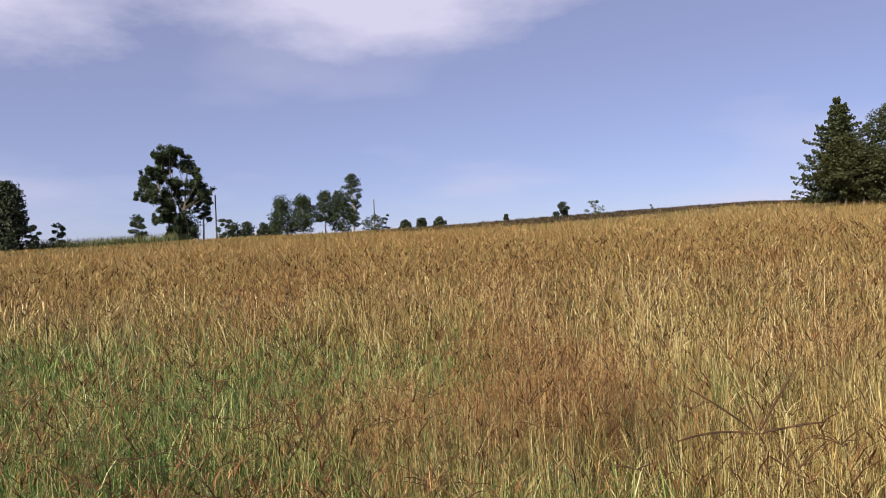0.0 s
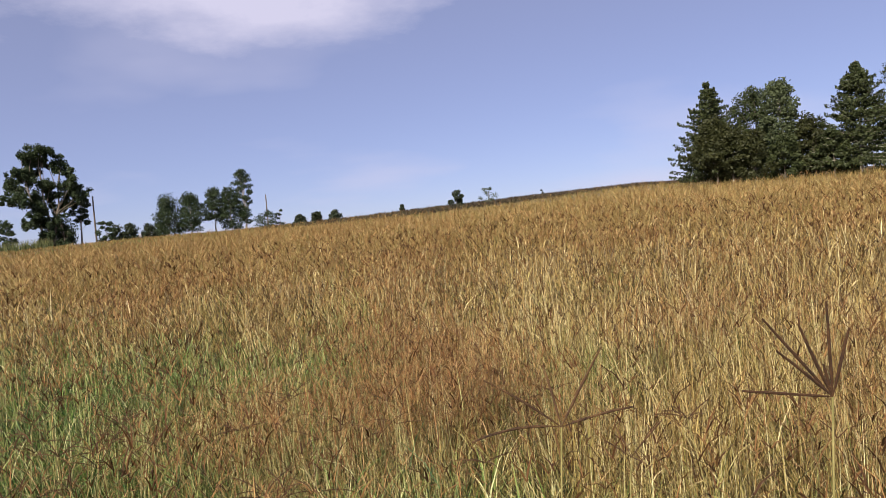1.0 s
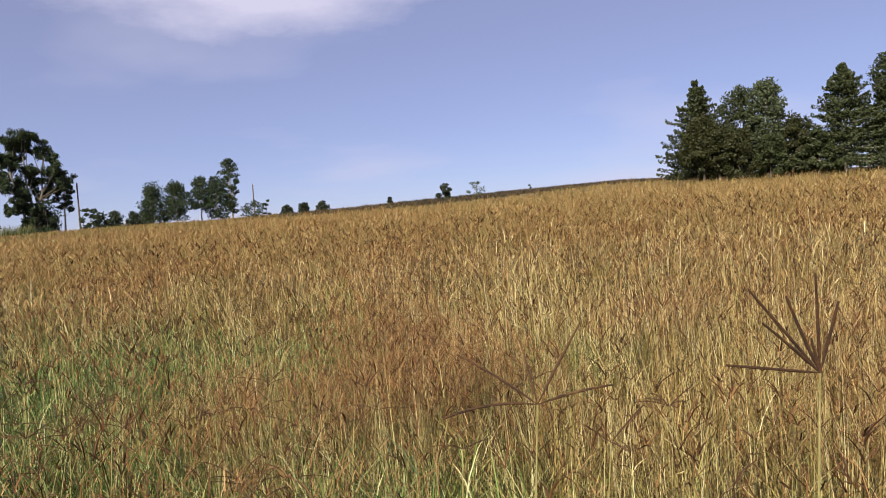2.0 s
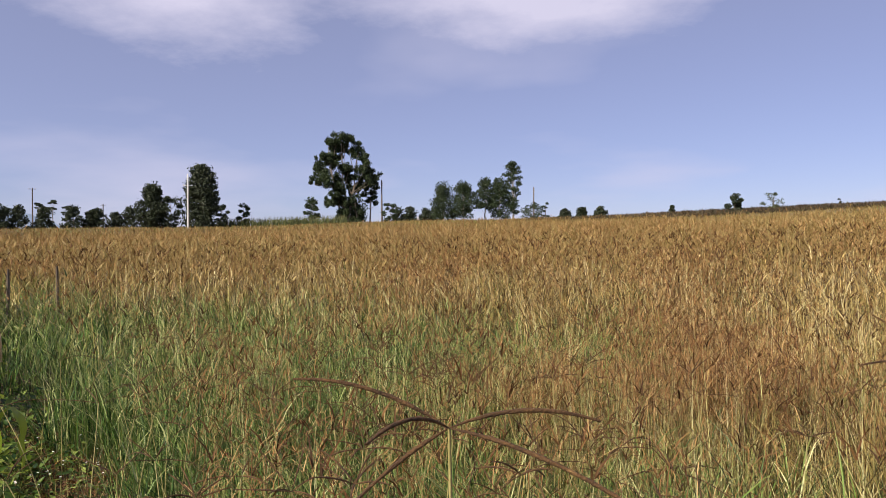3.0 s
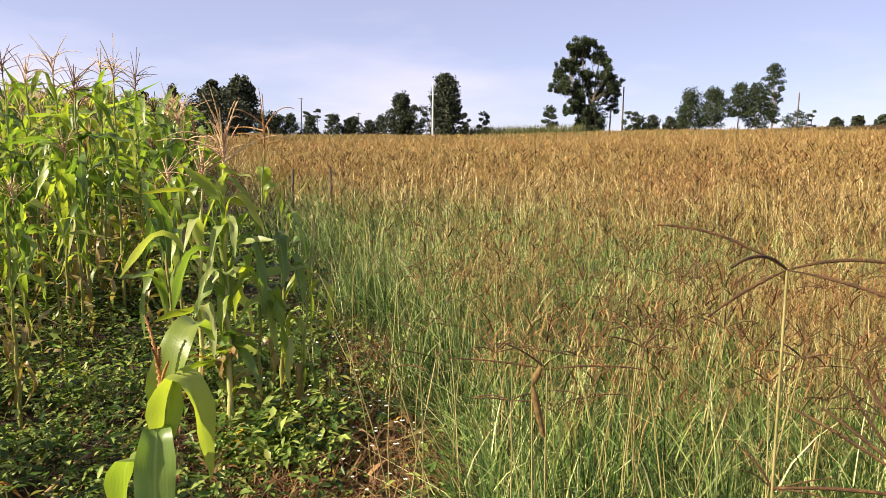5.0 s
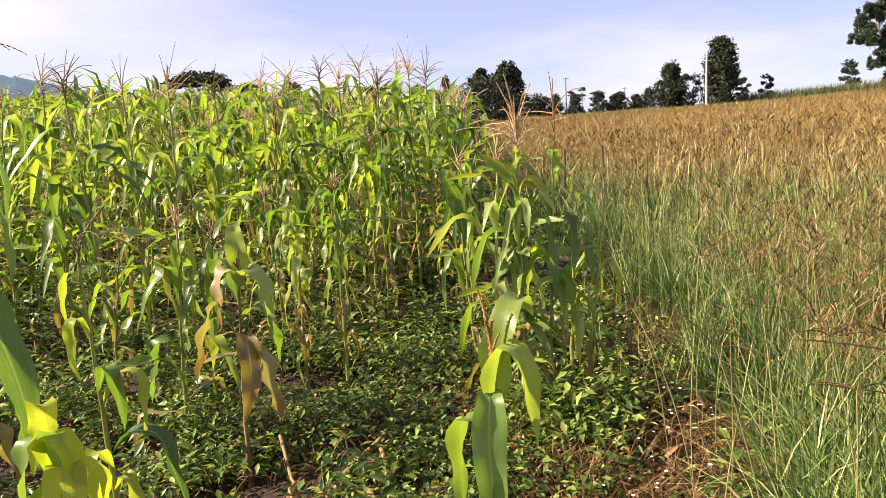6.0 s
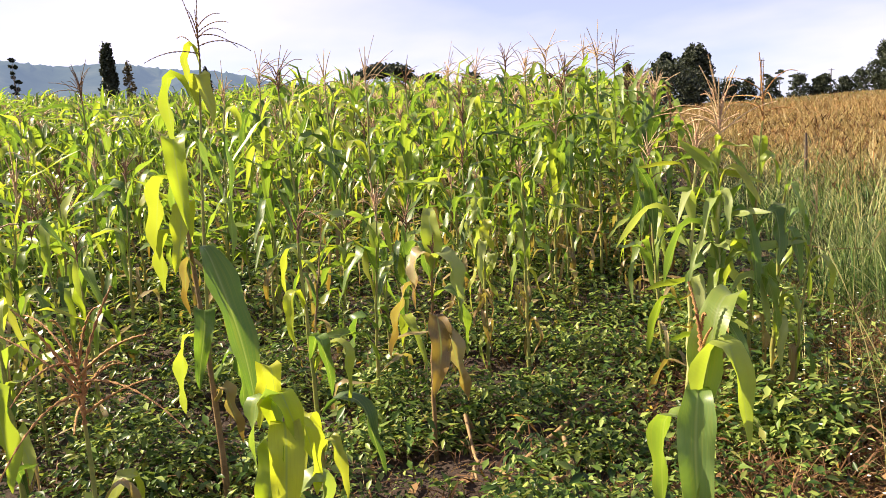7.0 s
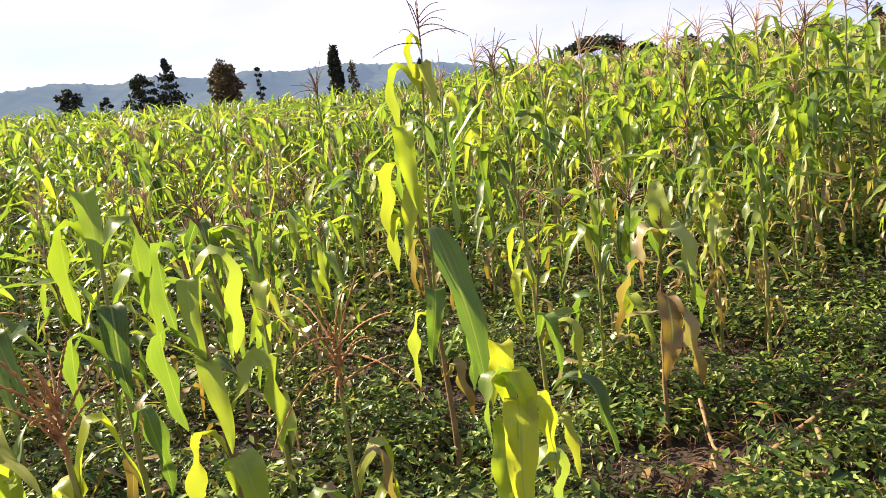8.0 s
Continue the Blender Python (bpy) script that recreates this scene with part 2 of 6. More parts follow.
FAR_CROP = blade_material("far_crop_leaf", [(0.0, (0.10, 0.10, 0.04)), (1.0, (0.26, 0.22, 0.10))], [(0.0, (0.03, 0.06, 0.025)), (1.0, (0.12, 0.16, 0.06))], 0.6, 0.2)
SEED_FAR = blade_material("seed_head_haze", [(0.0, (0.16, 0.078, 0.031)), (0.5, (0.31, 0.175, 0.07)), (1.0, (0.48, 0.32, 0.14))],
                          [(0.0, (0.14, 0.12, 0.035)), (1.0, (0.22, 0.19, 0.07))], 0.8, 0.15)
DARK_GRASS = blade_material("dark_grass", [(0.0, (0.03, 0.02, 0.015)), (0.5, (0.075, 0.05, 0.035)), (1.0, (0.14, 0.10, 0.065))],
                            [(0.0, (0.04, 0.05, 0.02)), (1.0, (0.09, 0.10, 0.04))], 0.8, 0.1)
STRAW = blade_material("straw", [(0.0, (0.27, 0.18, 0.07)), (0.5, (0.52, 0.41, 0.18)), (1.0, (0.86, 0.76, 0.46))],
                       [(0.0, (0.16, 0.22, 0.06)), (1.0, (0.42, 0.46, 0.18))], 0.5, 0.1)
DARK_SPIKE = blade_material("dark_spike", [(0.0, (0.040, 0.017, 0.008)), (0.6, (0.11, 0.048, 0.018)), (1.0, (0.22, 0.115, 0.042))],
                            [(0.0, (0.05, 0.04, 0.015)), (1.0, (0.10, 0.08, 0.03))], 0.8, 0.1)
SPIKE = solid("spike_brown", [(0.3, (0.042, 0.019, 0.007)), (0.6, (0.12, 0.058, 0.019)), (0.8, (0.25, 0.145, 0.052))], 60, 0.85, 0.6)
SPIKE_DARK = solid("spike_dark", [(0.3, (0.030, 0.011, 0.003)), (0.6, (0.075, 0.030, 0.008)), (0.8, (0.14, 0.070, 0.022))], 60, 0.85, 0.6)
STEM = solid("straw_stem", [(0.3, (0.20, 0.18, 0.06)), (0.7, (0.36, 0.30, 0.12))], 20, 0.6, 0.2)
WEED = blade_material("weed_leaf", [(0.0, (0.016, 0.042, 0.010)), (0.5, (0.09, 0.165, 0.03)), (1.0, (0.38, 0.46, 0.12))],
                      [(0.0, (0.16, 0.20, 0.04)), (1.0, (0.26, 0.20, 0.06))], 0.36, 0.38)
LITTER = blade_material("dry_litter", [(0.0, (0.045, 0.022, 0.012)), (0.5, (0.14, 0.066, 0.03)), (1.0, (0.30, 0.18, 0.085))],
                        [(0.0, (0.2, 0.1, 0.04)), (1.0, (0.5, 0.3, 0.03))], 0.8, 0.15)
LEAF_GREEN = maize_leaf_material("maize_leaf_green", [(0.0, (0.022, 0.075, 0.032)), (0.35, (0.105, 0.205, 0.052)), (0.7, (0.25, 0.35, 0.078)), (1.0, (0.50, 0.53, 0.115))], 1.1, 0.56)
LEAF_YELLOW = maize_leaf_material("maize_leaf_yellow", [(0.0, (0.17, 0.28, 0.045)), (0.5, (0.30, 0.38, 0.06)), (1.0, (0.46, 0.44, 0.09))], 1.08, 0.52)
# Yellow leaf again, its base colour lifted to imitate light from behind.
LEAF_BACKLIT = maize_leaf_material("maize_leaf_backlit", [(0.0, (0.34, 0.44, 0.05)), (0.5, (0.46, 0.52, 0.06)), (1.0, (0.60, 0.57, 0.09))], 1.15, 0.66)
# Lit copy of the green leaf: sunlight painted in as a paler base.
LEAF_SUNLIT = maize_leaf_material("maize_leaf_sunlit", [(0.0, (0.10, 0.21, 0.06)), (0.5, (0.24, 0.34, 0.10)), (1.0, (0.46, 0.48, 0.20))], 1.2, 0.52)
LEAF_DRY = maize_leaf_material("maize_leaf_dry", [(0.0, (0.20, 0.11, 0.05)), (0.5, (0.34, 0.23, 0.12)), (1.0, (0.50, 0.39, 0.23))], 0.9, 0.42)
STALK = solid("maize_stalk", [(0.25, (0.11, 0.15, 0.03)), (0.5, (0.24, 0.25, 0.06)), (0.8, (0.26, 0.14, 0.06))], 9, 0.5, 0.15)
STALK_PALE = solid("maize_stalk_pale", [(0.25, (0.26, 0.30, 0.08)), (0.6, (0.46, 0.44, 0.17)), (0.85, (0.52, 0.42, 0.2))], 9, 0.5, 0.15)
STALK_DRY = solid("maize_stalk_dry", [(0.25, (0.12, 0.065, 0.028)), (0.55, (0.25, 0.155, 0.065)), (0.85, (0.40, 0.31, 0.14))], 9, 0.7, 0.25)
TASSEL = solid("tassel_straw", [(0.25, (0.36, 0.18, 0.12)), (0.55, (0.52, 0.36, 0.2)), (0.85, (0.66, 0.53, 0.32))], 25, 0.8, 0.3)
TASSEL_RED = solid("tassel_red", [(0.25, (0.17, 0.065, 0.02)), (0.55, (0.40, 0.20, 0.065)), (0.85, (0.60, 0.43, 0.18))], 40, 0.8, 0.4)
TASSEL_DARK = solid("tassel_purple", [(0.25, (0.10, 0.05, 0.028)), (0.6, (0.22, 0.115, 0.055)), (0.9, (0.36, 0.23, 0.11))], 25, 0.8, 0.3)
BARK = solid("bark_grey", [(0.3, (0.10, 0.075, 0.055)), (0.7, (0.26, 0.22, 0.17))], 1.2, 0.9, 0.6)
BARK_PALE = solid("bark_pale", [(0.3, (0.24, 0.20, 0.16)), (0.7, (0.52, 0.47, 0.40))], 1.0, 0.8, 0.4)
POLE_WOOD = solid("pole_wood", [(0.3, (0.07, 0.05, 0.038)), (0.7, (0.15, 0.12, 0.09))], 1.5, 0.85, 0.3)
POLE_PALE = solid("pole_pale", [(0.3, (0.50, 0.49, 0.46)), (0.7, (0.66, 0.65, 0.62))], 1.5, 0.8, 0.2)
PORCELAIN = solid("insulator", [(0.3, (0.55, 0.55, 0.54)), (0.7, (0.7, 0.7, 0.7))], 5, 0.3, 0.0)
ROOF = solid("roof_sheet", [(0.3, (0.34, 0.32, 0.33)), (0.7, (0.52, 0.5, 0.5))], 0.8, 0.5, 0.1, 0.3)
PLASTER = solid("plaster_wall", [(0.3, (0.32, 0.26, 0.2)), (0.7, (0.45, 0.38, 0.3))], 0.8, 0.9, 0.2)
PETAL = solid("white_petal", [(0.3, (0.7, 0.7, 0.66)), (0.7, (0.82, 0.82, 0.8))], 40, 0.7, 0.0)
EUCALYPT = tree_leaf_material("eucalypt_leaf", [(0.0, (0.012, 0.022, 0.010)), (0.6, (0.025, 0.042, 0.018)), (1.0, (0.05, 0.07, 0.03))], 0.1)
EUCALYPT_LIGHT = tree_leaf_material("eucalypt_leaf_light", [(0.0, (0.03, 0.045, 0.022)), (0.6, (0.06, 0.08, 0.04)), (1.0, (0.10, 0.12, 0.06))], 0.2)
CONIFER = tree_leaf_material("conifer_needles", [(0.0, (0.016, 0.028, 0.012)), (0.6, (0.032, 0.048, 0.018)), (1.0, (0.06, 0.07, 0.026))], 0.1)
OLIVE = tree_leaf_material("olive_leaf", [(0.0, (0.011, 0.018, 0.008)), (0.6, (0.026, 0.034, 0.013)), (1.0, (0.06, 0.062, 0.022))], 0.2)
DUSK = tree_leaf_material("dark_leaf", [(0.0, (0.015, 0.024, 0.014)), (0.6, (0.028, 0.04, 0.022)), (1.0, (0.045, 0.055, 0.03))], 0.1)
RUSTY = tree_leaf_material("rusty_leaf", [(0.0, (0.045, 0.04, 0.022)), (0.6, (0.085, 0.07, 0.036)), (1.0, (0.14, 0.11, 0.055))], 0.15)


def ground_material():
    m, n, l = material("soil_and_thatch")
    p = n.new("ShaderNodeBsdfPrincipled"); p.inputs["Roughness"].default_value = 0.95
    soil = ramp(n, [(0.3, (0.022, 0.013, 0.008)), (0.55, (0.045, 0.025, 0.016)), (0.8, (0.075, 0.042, 0.026))])
    l.new(noise_of(n, l, 3.0, 8, 0.65), soil.inputs[0])
    thatch = ramp(n, [(0.3, (0.035, 0.022, 0.010)), (0.55, (0.085, 0.055, 0.022)), (0.8, (0.16, 0.108, 0.045))])
    l.new(noise_of(n, l, 0.35, 9, 0.7), thatch.inputs[0])
    uv = n.new("ShaderNodeUVMap"); uv.uv_map = "UVMap"
    s = n.new("ShaderNodeSeparateXYZ"); l.new(uv.outputs[0], s.inputs[0])
    l.new(mixed(n, l, s.outputs["X"], soil.outputs[0], thatch.outputs[0]), p.inputs["Base Color"])
    b = n.new("ShaderNodeBump"); b.inputs["Strength"].default_value, b.inputs["Distance"].default_value = 0.8, 0.05
    l.new(noise_of(n, l, 14.0, 6, 0.7), b.inputs["Height"]); l.new(b.outputs[0], p.inputs["Normal"])
    o = n.new("ShaderNodeOutputMaterial"); l.new(p.outputs[0], o.inputs[0])
    return m


GROUND = ground_material()


def haze_glow(name, stops, scale, haze_colour, share):
    """Distance: a rough surface with bluish emission mixed in as painted haze."""
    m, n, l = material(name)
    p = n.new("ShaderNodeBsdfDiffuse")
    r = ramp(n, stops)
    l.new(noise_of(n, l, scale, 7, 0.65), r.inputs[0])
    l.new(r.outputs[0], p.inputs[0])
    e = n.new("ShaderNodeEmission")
    e.inputs[0].default_value, e.inputs[1].default_value = (*haze_colour, 1), 1.0
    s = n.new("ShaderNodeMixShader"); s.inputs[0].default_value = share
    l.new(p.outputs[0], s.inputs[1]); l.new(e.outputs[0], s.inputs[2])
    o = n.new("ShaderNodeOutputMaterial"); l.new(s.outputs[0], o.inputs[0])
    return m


# Both hills glow evenly to imitate haze; neither is a light source.
RIDGE = haze_glow("wooded_ridge_haze_glow", [(0.35, (0.03, 0.045, 0.035)), (0.55, (0.07, 0.09, 0.06)), (0.7, (0.16, 0.17, 0.11))], 0.013, (0.115, 0.16, 0.25), 0.62)
MOUNTAIN = haze_glow("mountain_haze_glow", [(0.3, (0.08, 0.10, 0.09)), (0.7, (0.14, 0.16, 0.14))], 0.004, (0.24, 0.29, 0.40), 0.75)

# ---------------------------------------------------------------- mesh tools


def np_mesh(name, verts, polys, uvs=None, mats=(), index=None, smooth=False):
    """A mesh from arrays: verts (n, 3), polys a list of (k, 3) or (k, 4) arrays, uvs per vertex."""
    mesh = bpy.data.meshes.new(name)
    verts = np.asarray(verts, np.float32)
    polys = [np.asarray(p, np.int32) for p in polys if len(p)]
    loops = np.concatenate([p.ravel() for p in polys])
    sizes = np.concatenate([np.full(len(p), p.shape[1], np.int32) for p in polys])
    mesh.vertices.add(len(verts))
    mesh.vertices.foreach_set("co", verts.ravel())
    mesh.loops.add(len(loops))
    mesh.loops.foreach_set("vertex_index", loops)
    mesh.polygons.add(len(sizes))
    mesh.polygons.foreach_set("loop_start", np.concatenate([[0], np.cumsum(sizes)[:-1]]).astype(np.int32))
    mesh.polygons.foreach_set("loop_total", sizes)
    if smooth:
        mesh.polygons.foreach_set("use_smooth", np.ones(len(sizes), bool))
    if index is not None:
        mesh.polygons.foreach_set("material_index", np.asarray(index, np.int32))
    if uvs is not None:
        layer = mesh.uv_layers.new(name="UVMap")
        layer.data.foreach_set("uv", np.asarray(uvs, np.float32)[loops].ravel())
    for m in mats:
        mesh.materials.append(m)
    mesh.update(calc_edges=True)
    mesh.validate()
    return mesh


def part(name, mesh, parent, label=""):
    ob = new(name, mesh)
    ob.parent = parent
    return tagged(ob, label)


def thing(name, label, category, group="", place=None, kind=""):
    ob = new(name)
    if place is not None:
        ob.matrix_world = place
    return tagged(ob, label, category, group, kind)


def join(pieces):
    """Joins (verts, quads, uvs) pieces into one."""
    vs, qs, us, at = [], [], [], 0
    for v, q, u in pieces:
        vs.append(v), qs.append(np.asarray(q) + at), us.append(u)
        at += len(v)
    return np.concatenate(vs), np.concatenate(qs), np.concatenate(us)


def tube(points, radii, sides=6):
    """A tapered tube along points, closed at its tip."""
    pts = np.asarray(points, float)
    n = len(pts)
    ahead = np.gradient(pts, axis=0)
    ahead /= np.linalg.norm(ahead, axis=1, keepdims=True) + 1e-9
    ref = np.where(np.abs(ahead[:, 2:3]) > 0.9, np.array([[1.0, 0, 0]]), np.array([[0, 0, 1.0]]))
    a = np.cross(ahead, ref)
    a /= np.linalg.norm(a, axis=1, keepdims=True) + 1e-9
    b = np.cross(ahead, a)
    ang = np.arange(sides) * 2 * np.pi / sides
    ring = np.cos(ang)[None, :, None] * a[:, None] + np.sin(ang)[None, :, None] * b[:, None]
    v = (pts[:, None] + ring * np.asarray(radii, float)[:, None, None]).reshape(-1, 3)
    i = np.arange(n - 1)[:, None] * sides
    j = np.arange(sides)[None]
    k = (j + 1) % sides
    q = np.stack([i + j, i + k, i + sides + k, i + sides + j], -1).reshape(-1, 4)
    u = np.stack([np.tile(ang / 6.283, n), np.repeat(np.linspace(0, 1, n), sides)], 1)
    return v, q, u


def smoothstep(x, a, b):
    t = np.clip((np.asarray(x, float) - a) / (b - a), 0, 1)
    return t * t * (3 - 2 * t)


# ---------------------------------------------------------------- the lie of the land
SLOPES = ([-180, -110, -60, -45, -30, -24, -10, 4, 17, 31, 44, 52, 60, 75, 115, 150, 180],
          [0.02, 0.02, 0.03, 0.046, 0.058, 0.063, 0.056, 0.051, 0.0455, 0.042, 0.036, 0.042, 0.064, 0.078, 0.100, 0.07, 0.02])


def lie(x, y):
    """The height of the ground: level at the camera's feet, rising away on all sides to a crest."""
    x, y = np.asarray(x, float), np.asarray(y, float)
    r = np.hypot(x, y)
    az = np.degrees(np.arctan2(-x, y))
    s = np.interp(az, *SLOPES)
    near = np.where(r < 9, np.maximum(r - 3, 0) ** 2 / 12, r - 6)
    up = np.minimum(near, 124) * s
    far = np.clip(r - 130, 0, 170) * s * 0.72
    bumps = 0.05 * np.sin(1.3 * x + 0.7 * y) * np.sin(0.9 * y - 0.5 * x) * smoothstep(r, 3, 9)
    bumps = bumps + 0.35 * np.sin(0.055 * x + 0.6) * np.sin(0.05 * y + 0.04 * x) * smoothstep(r, 30, 80)
    return up + far + bumps


def polar(az, r):
    return -np.sin(np.radians(az)) * r, np.cos(np.radians(az)) * r


def on_ground(az, r):
    x, y = polar(az, r)
    return float(x), float(y), float(lie(x, y))


def in_maize(x, y):
    """How far into the maize plot a place lies (0 in the grass, 1 in the plot)."""
    r = np.hypot(x, y)
    az = np.degrees(np.arctan2(-x, y))
    edge = np.interp(r, [0, 1.5, 3, 4.5, 6, 9, 12, 40, 60], [34, 34, 35.5, 38.5, 42, 46.5, 49.5, 51, 51])
    return smoothstep(az + 1.5 * np.sin(3 * r), edge - 2.5, edge + 2.5) * smoothstep(178 - az + 12 * np.sin(1.7 * r), 0, 40)


def ground_sheet():
    radii = np.concatenate([np.linspace(0.0, 12, 49), np.geomspace(12.6, 300, 60), np.geomspace(330, 4200, 14)])
    turns = np.radians(np.arange(0, 360, 1.5))
    rr, aa = np.meshgrid(radii[1:], turns, indexing="ij")
    x, y = -np.sin(aa) * rr, np.cos(aa) * rr
    v = np.stack([x, y, lie(x, y)], -1).reshape(-1, 3)
    near = rr.ravel() < 12
    v[near, 2] += 0.03 * np.sin(7.3 * v[near, 0]) * np.sin(6.1 * v[near, 1] + 1)
    v = np.concatenate([[[0, 0, 0]], v])
    n = len(turns)
    i = 1 + np.arange(len(radii) - 2)[:, None] * n
    j = np.arange(n)[None]
    k = (j + 1) % n
    q = np.stack([i + k, i + j, i + n + j, i + n + k], -1).reshape(-1, 4)
    cap = np.stack([np.zeros(n, int), 1 + np.arange(n), 1 + (np.arange(n) + 1) % n], 1)[:, [0, 2, 1]]
    u = np.stack([1 - in_maize(v[:, 0], v[:, 1]), np.zeros(len(v))], 1)
    return np_mesh("ground", v, [q, cap], u, [GROUND], smooth=True)


tagged(new("ground", ground_sheet()), "rising farmland of brown soil under straw-coloured thatch", "ground", kind="structure")


def ridge(name, label, mat, rows, dist, rough):
    """A far range of hills: azimuth and elevation of its crest."""
    az = np.arange(rows[0][0], rows[-1][0] + 0.01, 0.12)
    el = np.interp(az, [a for a, _ in rows], [e for _, e in rows])
    g = np.random.default_rng(3)
    jag = np.convolve(g.normal(0, 1, len(az) + 8), np.ones(3) / 3, "same")[:len(az)] * 0.6 + np.maximum(0, np.sin(az * 9.1) + np.sin(az * 5.3 + 1) - 1.1) * 1.5 + 0.3 * np.sin(az * 1.1)
    top = 1.6 + dist * np.tan(np.radians(el))
    steps = np.linspace(0, 1, 14)
    v = []
    for s in steps:
        d = dist * (0.55 + 0.45 * s) + 30 * np.sin(az * 0.9 + 5 * s)
        x, y = polar(az, d)
        z = -10 + (top + 10) * (s ** 1.25) + 6 * np.sin(az * 1.7 + 9 * s) * s * (1 - s)
        z = z + rough * (jag if s > 0.99 else 2 * np.sin(az * 2.3 + 21 * s) * np.sin(13 * s + az * 0.7) * s)
        v.append(np.stack([x, y, z], 1))
    x, y = polar(az, dist * 1.3)
    v.append(np.stack([x, y, np.full(len(az), -20.0)], 1))
    v = np.concatenate(v)
    n = len(az)
    i = np.arange(len(steps))[:, None] * n
    j = np.arange(n - 1)[None]
    q = np.stack([i + j + 1, i + j, i + n + j, i + n + j + 1], -1).reshape(-1, 4)
    tagged(new(name, np_mesh(name, v, [q], None, [mat], smooth=True)), label, "hill", kind="structure")


ridge("backdrop_ridge", "long wooded ridge with painted blue haze behind the plot", RIDGE,
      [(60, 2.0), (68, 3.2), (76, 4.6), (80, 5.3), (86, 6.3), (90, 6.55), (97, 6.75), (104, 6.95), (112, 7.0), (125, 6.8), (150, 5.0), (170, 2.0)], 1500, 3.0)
ridge("backdrop_mountain", "mountain on the horizon with painted pale blue haze", MOUNTAIN,
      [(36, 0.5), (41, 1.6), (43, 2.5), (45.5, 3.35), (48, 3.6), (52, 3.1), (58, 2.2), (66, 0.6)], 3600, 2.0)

# ---------------------------------------------------------------- trees


def leaf_cloud(centres, size, g, long=1.5):
    """Small leaf sprays: one bent quad each, turned at random."""
    n = len(centres)
    a = g.normal(size=(n, 3)); a /= np.linalg.norm(a, axis=1, keepdims=True)
    b = np.cross(a, g.normal(size=(n, 3))); b /= np.linalg.norm(b, axis=1, keepdims=True)
    s = np.asarray(size)[:, None] * g.uniform(0.6, 1.3, (n, 1))
    c = np.asarray(centres)
    v = np.stack([c - a * s * long * 0.5, c - b * s * 0.45, c + a * s * long * 0.5, c + b * s * 0.45], 1).reshape(-1, 3)
    return v, np.arange(4 * n).reshape(-1, 4)


def crooked(a, b, g, bend, steps=7):
    t = np.linspace(0, 1, steps)[:, None]
    a, b = np.asarray(a, float), np.asarray(b, float)
    wob = np.cumsum(g.normal(0, bend, (steps, 3)), 0) * np.array([1, 1, 0.3])
    wob -= wob[:1] + (wob[-1:] - wob[:1]) * t
    return a + (b - a) * t + wob


